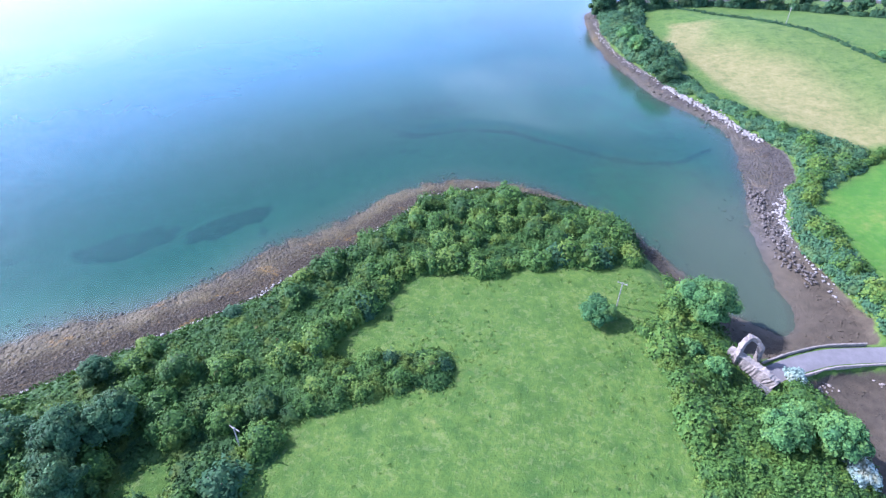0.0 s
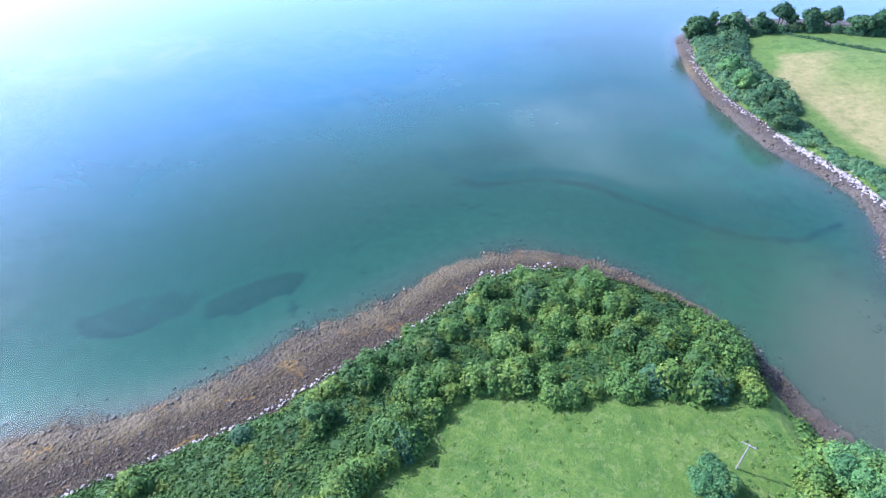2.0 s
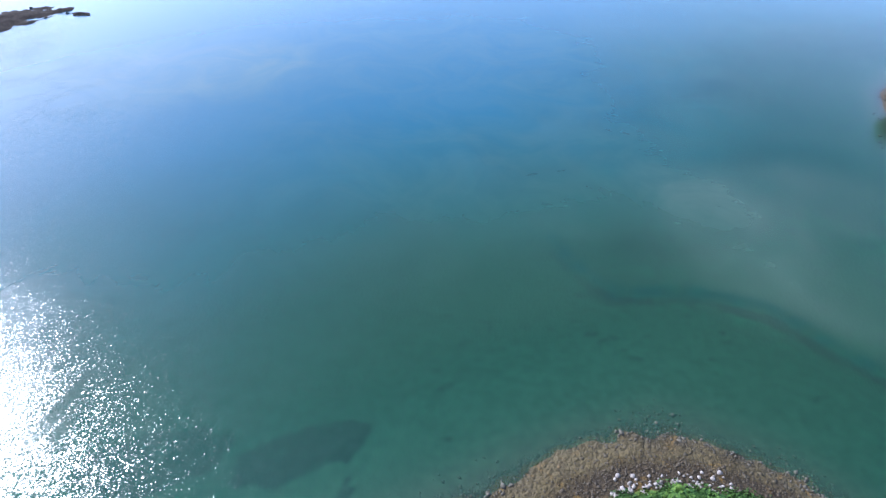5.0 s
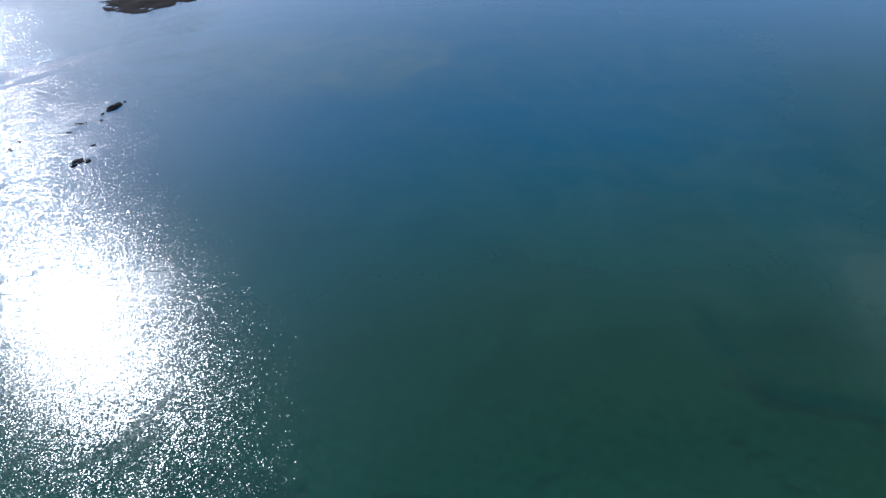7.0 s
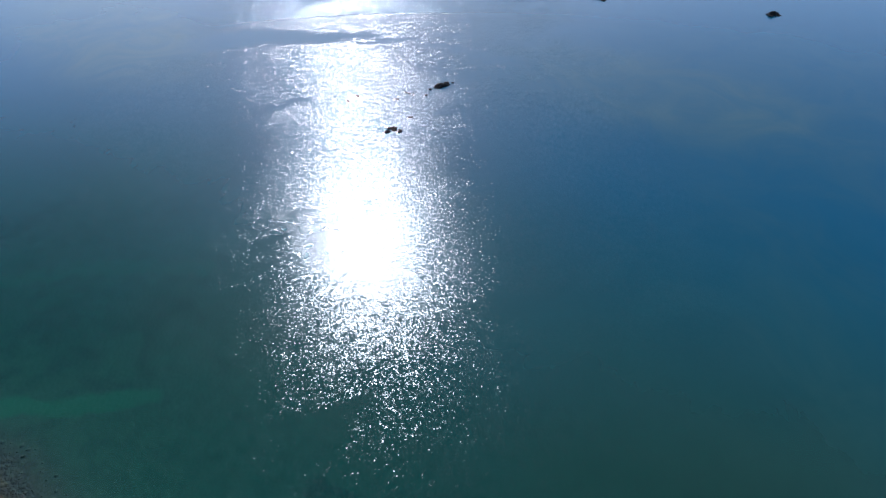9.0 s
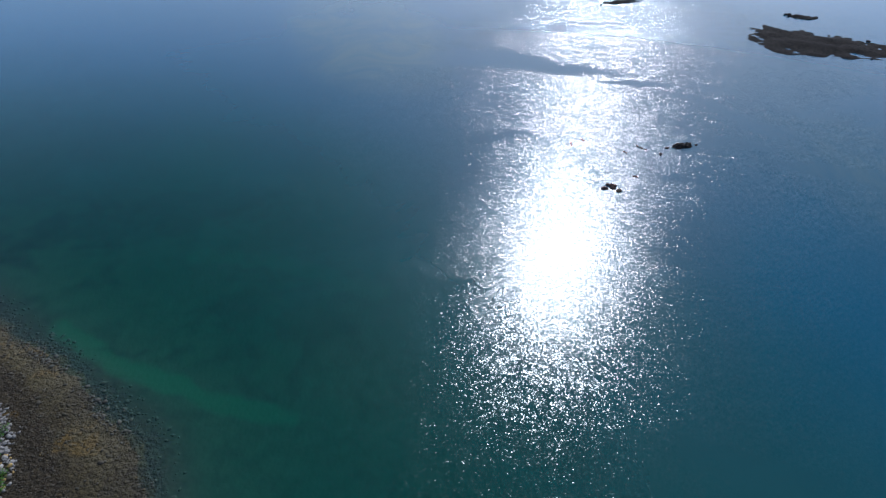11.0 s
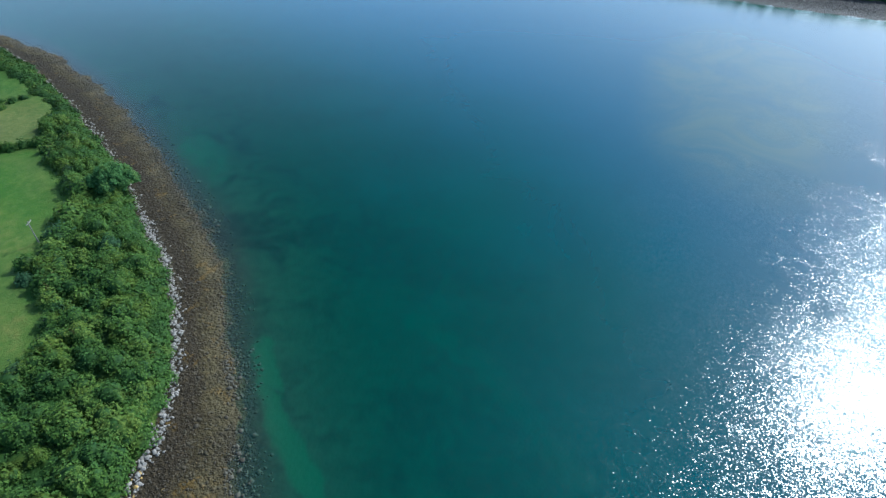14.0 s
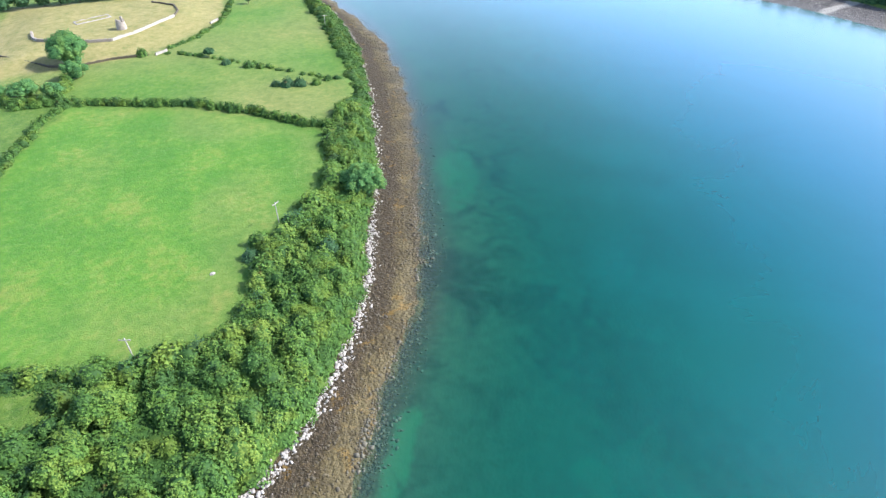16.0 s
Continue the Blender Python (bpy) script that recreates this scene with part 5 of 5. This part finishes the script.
awash = (dw <= 1.5) & (dw > -7.0) & (pick < np.where(sx < -100, 0.42, 0.2) * clump ** 1.5 * np.clip(1 + dw / 8, 0.1, 1) * np.where(inlet, 0.15, 1))
pebble_cloud("upper_cobbles", sx[upper], sy[upper], h[upper] + 0.03, r.choice([0.2, 0.28, 0.4, 0.65], upper.sum(), p=[.4, .35, .2, .05]), COBBLE, "dark grey cobbles of the upper beach", 97)
pebble_cloud("beach_weed", sx[lower], sy[lower], h[lower] + 0.02, r.choice([0.22, 0.32, 0.45, 0.8], lower.sum(), p=[.4, .35, .2, .05]), WEED_BROWN, "brown seaweed clumps on the lower beach", 98, 0.35)
pebble_cloud("weed_rocks", sx[awash], sy[awash], h[awash] + 0.04, r.choice([0.3, 0.45, 0.7, 1.1], awash.sum(), p=[.4, .35, .2, .05]), EDGE_ROCK, "dark weed-covered rocks at the water's edge", 99)


HEAP = [(94.5, 153), (91.6, 138), (89.2, 128), (88.2, 119), (88.6, 113), (90.4, 106.5)]
fx, fy = along(HEAP, 0.15, 1.3, 1731)
edge = np.clip(1 - seg_dist(fx, fy, HEAP) / 2.6, 0, 1)
stone_cloud("inlet_rocks", fx, fy, height(fx, fy) + 0.1 + 0.5 * edge, np.random.default_rng(1732).choice([0.4, 0.6, 0.85, 1.2], len(fx), p=[.35, .35, .22, .08]), HEAP_ROCK, "grey rocks heaped along the mud of the inlet", 1733, flat=0.7)


def islet(x, y, long, wide, turn, high, label, seed, name="islet"):
    """A low rock awash: a lumpy ridge with loose rocks round it."""
    r = np.random.default_rng(seed)
    ob = thing(name, label, "rock", x, y, 0, "rocks awash", turn)
    nx, ny = 40, 24
    u, v = np.meshgrid(np.linspace(-1, 1, nx), np.linspace(-1, 1, ny))
    q = u ** 2 + v ** 2
    k = max(long, wide) ** 0.5
    z = 1.5 * high * (0.62 - 0.95 * q + 0.30 * wave_noise(u * k * 1.6, v * k, seed) + 0.18 * wave_noise(u * k * 5, v * k * 3, seed + 7))
    z = np.where(q > 1.0, np.minimum(z, -0.2), z)
    i = (np.arange(ny - 1)[:, None] * nx + np.arange(nx - 1)[None]).ravel()
    edge = 1 + 0.18 * wave_noise(u * 3, v * 3, seed + 1)
    me = quad_mesh("ridge", np.stack([(u * long / 2 * edge).ravel(), (v * wide * 0.65 * edge).ravel(), z.ravel()], 1), np.stack([i, i + 1, i + nx + 1, i + nx], 1))
    if long > 6:
        part("ridge", me, ISLET_WEED, ob)
    for k in range(7 if long > 3 else 3):
        a, d = r.uniform(0, 6.28), r.uniform(0.3, 1.15)
        rock = new("rock", stone_mesh(seed * 10 + k))
        rock.data.materials.append(ISLET_WEED)
        rock.parent = ob
        s = r.uniform(0.12, 0.3) * min(wide, 6) + (0.4 if long > 6 else 0.9 if long > 3 else 0.5)
        rock.matrix_basis = pose(math.cos(a) * d * long / 2, math.sin(a) * d * wide / 2, 0.05, 0, 0, r.uniform(0, 360)) @ Matrix.Diagonal((s * 1.3, s, s * 0.9, 1))
    return ob


DARK = "low black weed-covered rock standing in the sea"
NEAR_ROCKS = [(-202.5, 174.4, 5.0, 3.2, 50, 0.9), (-226, 203, 9.5, 3.0, 100, 0.9), (-224.6, 190.6, 2.2, 1.2, 30, 0.4), (-228.3, 168, 2.4, 1.2, 20, 0.4), (-221, 195, 1.6, 1.0, 0, 0.35), (-208.5, 182.8, 2.4, 1.4, 80, 0.4), (-223, 184, 1.8, 1.0, 10, 0.35), (-226, 189.6, 2.4, 1.2, 60, 0.4), (-231, 172.4, 1.8, 1.1, 0, 0.35),
                                         (-317, 293, 70, 30, 62, 1.3), (-286, 318.5, 16, 5, 10, 0.7), (-354, 306, 15, 6, 75, 0.8)]
FAR_ROCKS = [(-408, 180, 26, 8, 118, 1.3), (-392.5, 197, 8, 3.5, 120, 0.8),
                                         (-399, 226, 34, 6, 80, 0.9), (-381, 224, 26, 4.5, 103, 0.7), (-455, 221, 22, 8, 95, 1.2), (-452, 245, 34, 10, 80, 1.2), (-419, 224, 14, 3, 95, 0.7),
                                         (-231, 378, 8.5, 4, 60, 1.4), (-236, 431, 6, 4, 40, 1.0)]
for k, (x, y, a, b, tn, hi) in enumerate(NEAR_ROCKS + FAR_ROCKS):
    islet(x, y, a, b, tn, hi, DARK, 1500 + k)

# ---- lane over the inlet ----
def centre_line(line):
    """A rounded line through the points, each with its sideways direction."""
    pts = [Vector((a, b, 0)) for a, b in line]
    fine = []
    for k in range(len(pts) - 1):
        p0, p1, p2, p3 = pts[max(k - 1, 0)], pts[k], pts[k + 1], pts[min(k + 2, len(pts) - 1)]
        for q in range(8):
            t = q / 8
            fine.append(0.5 * ((2 * p1) + (p2 - p0) * t + (2 * p0 - 5 * p1 + 4 * p2 - p3) * t * t + (3 * p1 - p0 - 3 * p2 + p3) * t ** 3))
    fine.append(pts[-1])
    out = []
    for k, p in enumerate(fine):
        d = (fine[min(k + 1, len(fine) - 1)] - fine[max(k - 1, 0)]).normalized()
        out.append((p, Vector((-d.y, d.x, 0))))
    return out


road_pts = centre_line(ROAD)
bm = bmesh.new()
rows = []
for p, nrm in road_pts:
    rows.append([bm.verts.new((*(p + nrm * o).xy, max(gz(*(p + nrm * o).xy), 2.95) + lift)) for o, lift in ((-2.1, 0.02), (-1, 0.06), (0, 0.08), (1, 0.06), (2.1, 0.02))])
for a, b in zip(rows[:-1], rows[1:]):
    for k in range(4):
        bm.faces.new((a[k], b[k], b[k + 1], a[k + 1]))
me = bpy.data.meshes.new("road")
bm.to_mesh(me)
bm.free()
me.materials.append(ROAD_MAT)
tagged(new("road", me), "narrow grey lane crossing the inlet on a causeway", "road", kind="structure")


def wall_mesh(line, high, thick, seed, base_drop=0.6, ragged=0.15):
    """A masonry wall along a line of (x, y, ground z): lumpy sides and an uneven top."""
    r = random.Random(seed)
    bm = bmesh.new()
    pts = []
    for (a, b) in zip(line[:-1], line[1:]):
        n = max(1, int((Vector(b) - Vector(a)).length / 0.8))
        pts += [Vector(a).lerp(Vector(b), k / n) for k in range(n)]
    pts.append(Vector(line[-1]))
    prev = None
    for k, p in enumerate(pts):
        d = pts[min(k + 1, len(pts) - 1)] - pts[max(k - 1, 0)]
        nrm = Vector((-d.y, d.x, 0)).normalized()
        ring = []
        hh = high + r.uniform(-ragged, ragged)
        for o, z in ((-1, -base_drop), (-1.0, hh * 0.5), (-0.9, hh), (0.9, hh - r.uniform(0, ragged)), (1.0, hh * 0.5), (1, -base_drop)):
            ring.append(bm.verts.new(p + nrm * (o * thick / 2 + r.uniform(-.05, .05)) + Vector((0, 0, z))))
        if prev:
            for q in range(5):
                bm.faces.new((prev[q], ring[q], ring[q + 1], prev[q + 1]))
        else:
            bm.faces.new(ring)
        prev = ring
    bm.faces.new(list(reversed(prev)))
    bmesh.ops.recalc_face_normals(bm, faces=bm.faces)
    return bm


def stone_wall(name, line, high, thick, label, seed, mat=None, ragged=0.15, drop=0.6):
    ob = new(name, bpy.data.meshes.new(name))
    wall_mesh([(a, b, gz(a, b)) for a, b in line], high, thick, seed, drop, ragged).to_mesh(ob.data)
    ob.data.materials.append(mat or STONE_WALL)
    return tagged(ob, label, "wall")


upper = [(*(p + nrm * 2.9).xy, 2.95) for p, nrm in road_pts if 66 < p.x < 91]
lower = [(*(p - nrm * 2.7).xy, 2.95) for p, nrm in road_pts if 69 < p.x < 96]
for pts, hi, nm in ((upper, 0.5, "low grey stone parapet beside the lane"), (lower, 0.35, "stone retaining kerb on the pond side of the lane")):
    ob = new("parapet", bpy.data.meshes.new("parapet"))
    wall_mesh(pts[::2], hi, 0.36, 1601, 2.9, 0.08).to_mesh(ob.data)
    ob.data.materials.append(STONE_WALL)
    tagged(ob, nm, "wall")

# ---- the ruin by the inlet ----
ruin = thing("stone_ruin", "roofless pale stone ruin with a broken arch", "ruin", 61.5, 79, gz(61.5, 79) - 0.2)


def masonry(name, pts, wide, thick, seed, parent, origin):
    """A thick rough band of masonry along a rising and falling line of 3D points."""
    r = random.Random(seed)
    bm = bmesh.new()
    prev = None
    fine = []
    for a, b in zip(pts[:-1], pts[1:]):
        a, b = Vector(a), Vector(b)
        n = max(2, int((b - a).length / 0.34))
        fine += [a.lerp(b, k / n) for k in range(n)]
    fine.append(Vector(pts[-1]))
    for k, p in enumerate(fine):
        d = (fine[min(k + 1, len(fine) - 1)] - fine[max(k - 1, 0)]).normalized()
        flat = Vector((pts[-1][0] - pts[0][0], pts[-1][1] - pts[0][1], 0)).normalized()
        side = Vector((-flat.y, flat.x, 0))
        up = side.cross(d).normalized()
        ring = []
        for c, s in ((1, 1), (0, 1.08), (-1, 1), (-1.06, 0), (-1, -1), (0, -1), (1, -1), (1.06, 0)):
            ring.append(bm.verts.new(p - origin + side * c * thick * 0.48 * r.uniform(.8, 1.15) + up * s * wide * 0.48 * (r.uniform(.78, 1.2) if wide < 2 else r.uniform(.95, 1.05)) + Vector((0, 0, r.uniform(-.1, .1)))))
        if prev:
            for q in range(8):
                bm.faces.new((prev[q], ring[q], ring[(q + 1) % 8], prev[(q + 1) % 8]))
        else:
            bm.faces.new(ring)
        prev = ring
    bm.faces.new(list(reversed(prev)))
    bmesh.ops.recalc_face_normals(bm, faces=bm.faces)
    return part(name, bm, STONE_WALL, parent)


org = ruin.matrix_world.translation
masonry("arch", [(58.9, 79.0, 2.5), (58.9, 79.1, 6.4), (60.0, 80.3, 8.2), (61.6, 81.4, 9.0), (63.0, 81.0, 8.5), (64.0, 80.4, 7.3), (64.2, 80.2, 2.0)], 0.95, 1.15, 1701, ruin, org)
masonry("inner_pier", [(61.2, 79.0, 2.5), (61.3, 79.1, 5.3)], 1.3, 1.1, 1702, ruin, org)
masonry("inner_pier", [(63.2, 78.4, 2.0), (63.2, 78.4, 5.6)], 1.2, 1.0, 1704, ruin, org)
masonry("low_wall", [(58.2, 80.6, 4.9), (60.0, 79.0, 4.8), (61.8, 77.2, 4.3), (63.4, 75.2, 4.2), (64.8, 73.8, 3.4)], 3.2, 1.7, 1703, ruin, org)
masonry("pier", [(58.6, 80.2, 3.0), (58.7, 80.3, 6.4)], 1.8, 1.7, 1705, ruin, org)

fx, fy = along([(73.0, 72.5), (75, 74.6), (79, 76.2)], 0.22, 0.8, 1720)
fx2, fy2 = along([(88, 76.8), (93, 77.2), (98, 77.4)], 0.3, 0.7, 1721)
fx, fy = np.concatenate([fx, fx2]), np.concatenate([fy, fy2])
stone_cloud("causeway_rubble", fx, fy, height(fx, fy) + 0.1, np.random.default_rng(1722).choice([0.35, 0.5, 0.8], len(fx)), STONE_WALL, "grey rubble at the foot of the causeway", 1723)

# ---- poles ----
def utility_pole(x, y, high, turn, seed):
    ob = thing("utility_pole", "weathered wooden power pole with a crossarm in grass", "pole", x, y, gz(x, y), "poles of the power line", turn)
    part("post", limb_bm(bmesh.new(), (0, 0, -0.6), (0, 0, high), 0.15, 0.11, 10, 0, seed), POLE_WOOD, ob)
    bm = bmesh.new()
    bmesh.ops.create_cube(bm, size=1, matrix=Matrix.Translation((0, 0.18, high - 0.35)) @ Matrix.Diagonal((2.3, 0.16, 0.18, 1)))
    bmesh.ops.bevel(bm, geom=bm.edges[:], offset=0.02, segments=1, affect="EDGES")
    arm = part("crossarm", bm, POLE_WOOD, ob)
    for dx in (-0.95, 0.0, 0.95):
        bm = bmesh.new()
        bmesh.ops.create_cone(bm, segments=8, radius1=0.07, radius2=0.05, depth=0.26, cap_ends=True, matrix=Matrix.Translation((dx, 0.18, high - 0.13)))
        part("insulator", bm, STONE_PALE, arm)
    return ob


for k, (x, y, h, tn) in enumerate(((38.6, 94.5, 6.8, -30), (-34.3, 56.8, 6.8, -30), (-104.6, 13.5, 6.5, -20), (-138.6, -21.9, 6.5, 40), (162, 285.5, 7.5, 60), (-185.8, -173.4, 6.5, 0))):
    utility_pole(x, y, h, tn, 1800 + k)

# ---- the old mill mound ----
mill = thing("mill_stump", "ruined round stone windmill tower with a broken top", "tower", -97.5, -201, gz(-97.5, -201))
bm = bmesh.new()
r = random.Random(1901)
prev = None
for k, (z, rad) in enumerate(((-0.5, 2.4), (0.5, 2.3), (1.7, 2.15), (2.9, 1.95), (3.7, 1.85))):
    ring = [bm.verts.new((math.cos(a) * rad * r.uniform(.97, 1.03), math.sin(a) * rad * r.uniform(.97, 1.03), z + (r.uniform(-.5, .9) if k == 4 else 0))) for a in (2 * math.pi * s / 20 for s in range(20))]
    if prev:
        for s in range(20):
            bm.faces.new((prev[s], prev[(s + 1) % 20], ring[(s + 1) % 20], ring[s]))
    prev = ring
inner = [bm.verts.new(v.co * 1.0 + Vector((-v.co.x * 0.25, -v.co.y * 0.25, -0.3))) for v in prev]
for s in range(20):
    bm.faces.new((prev[s], prev[(s + 1) % 20], inner[(s + 1) % 20], inner[s]))
bm.faces.new(inner)
part("tower_wall", bm, STONE_WALL, mill)
masonry("broken_gable", [(-98.6, -200.5, gz(-97.5, -201) + 3.2), (-98.4, -200.6, gz(-97.5, -201) + 5.6)], 0.8, 1.0, 1902, mill, mill.matrix_world.translation)
stone_wall("ring_wall", [(-60, -209), (-61.5, -200), (-64, -195), (-73.4, -189.7), (-84, -186), (-93.8, -185)], 1.2, 1.0, "curved grey retaining wall round the mill mound", 1910)
stone_wall("mound_wall", [(-94, -185), (-98, -188), (-103, -191.6), (-112, -202), (-120.4, -211.8)], 1.1, 0.7, "pale limewashed curved wall on the mill mound", 1911, STONE_PALE)
stone_wall("mound_back_wall", [(-120.4, -212), (-122.5, -222), (-121, -232), (-110.5, -244)], 0.8, 0.7, "dark weathered curved wall behind the mill", 1912, STONE_DARK)
stone_wall("gate_wall", [(-110.9, -164.8), (-115.5, -168.8)], 1.1, 0.5, "short pale wall beside a field gate", 1913, STONE_PALE)
stone_wall("lane_wall", [(-135.9, -200.8), (-139.8, -206)], 1.1, 0.5, "short pale wall beside a grassy lane", 1914, STONE_PALE)
stone_wall("garden_wall", [(-92, -222), (-78, -214), (-76, -219), (-90, -227), (-92, -222)], 0.35, 0.6, "low pale wall foundation of an old building", 1915, STONE_PALE)
stone_wall("field_wall", [(-40, -192), (-50, -185), (-71, -166), (-80, -163), (-94, -166), (-108, -166)], 0.9, 0.7, "rough grey dry stone field wall", 1916, STONE_DARK)
rock = new("boulder", stone_mesh(1950, 0.5))
rock.data.materials.append(STONE_PALE)
rock.matrix_world = pose(-121, -7.6, gz(-121, -7.6) + 0.15, 0, 0, 20) @ Matrix.Diagonal((1.5, 1.2, 1.0, 1))
tagged(rock, "white boulder lying in the grass field", "boulder")

# ---- the shore across the sound ----
def cottage(x, y, turn, long):
    """A small gabled cottage, far across the water."""
    ob = thing("cottage", "small whitewashed cottage on the distant shore", "house", x, y, gz(x, y), "cottages on the distant shore", turn)
    bm = bmesh.new()
    h = 2.6
    a, b = long / 2, 2.4
    lo = [bm.verts.new(p) for p in ((-a, -b, -0.6), (a, -b, -0.6), (a, b, -0.6), (-a, b, -0.6))]
    hi = [bm.verts.new(p) for p in ((-a, -b, h), (a, -b, h), (a, b, h), (-a, b, h))]
    g0, g1 = bm.verts.new((-a, 0, h + 1.7)), bm.verts.new((a, 0, h + 1.7))
    for f in ((lo[0], lo[1], hi[1], hi[0]), (lo[2], lo[3], hi[3], hi[2]), (lo[1], lo[2], hi[2], g1, hi[1]), (lo[3], lo[0], hi[0], g0, hi[3]), (hi[0], hi[1], g1, g0), (hi[2], hi[3], g0, g1)):
        bm.faces.new(f)
    part("wall", bm, STONE_PALE, ob)
    bm = bmesh.new()
    for s in (-1, 1):
        q = [bm.verts.new(p) for p in ((-a - .3, s * (b + .4), h - .25), (a + .3, s * (b + .4), h - .25), (a + .3, 0, h + 1.85), (-a - .3, 0, h + 1.85))]
        w = [bm.verts.new(v.co + Vector((0, 0, 0.15))) for v in q]
        bm.faces.new(q)
        bm.faces.new(w)
        for k in range(4):
            bm.faces.new((q[k], q[(k + 1) % 4], w[(k + 1) % 4], w[k]))
    bmesh.ops.recalc_face_normals(bm, faces=bm.faces)
    part("roof", bm, ROAD_MAT, ob)
    bm = bmesh.new()
    bmesh.ops.create_cube(bm, size=1, matrix=Matrix.Translation((a - 0.5, 0, h + 2.2)) @ Matrix.Diagonal((0.7, 0.6, 1.4, 1)))
    part("chimney", bm, STONE_PALE, ob)
    for dx in (-a * 0.5, a * 0.5):
        bm = bmesh.new()
        bmesh.ops.create_cube(bm, size=1, matrix=Matrix.Translation((dx, -b, 1.4)) @ Matrix.Diagonal((0.9, 0.1, 1.1, 1)))
        part("window", bm, STONE_DARK, ob)
    bm = bmesh.new()
    bmesh.ops.create_cube(bm, size=1, matrix=Matrix.Translation((0, -b, 0.95)) @ Matrix.Diagonal((0.95, 0.12, 2.0, 1)))
    part("door", bm, BARK, ob)
    return ob


for k, (x, y, tn, ln) in enumerate(((-479, -106, 70, 9), (-480, -121, 40, 8), (-476, -95, 95, 7))):
    cottage(x, y, tn, ln)

hedge_line("distant_hedge", [(-463, -190), (-474, -125), (-482, -85), (-497, 0), (-505, 70), (-512, 128), (-536, 165)], 7, 3, 7, "dark trees and scrub behind the distant shore", 2001, per_m2=2.0, size=0.9, leaf=LEAF_DARK)
fx, fy = along([(-432, -150), (-443, -121), (-450, -85), (-465, 0), (-473, 70), (-480, 128)], 0.35, 7.0, 2002, 12)
stone_cloud("distant_rubble", fx, fy, height(fx, fy) + 0.1, np.random.default_rng(2003).choice([0.35, 0.5, 0.9], len(fx)), STONE_PALE, "pale rubble strewn along the distant shore", 2004)
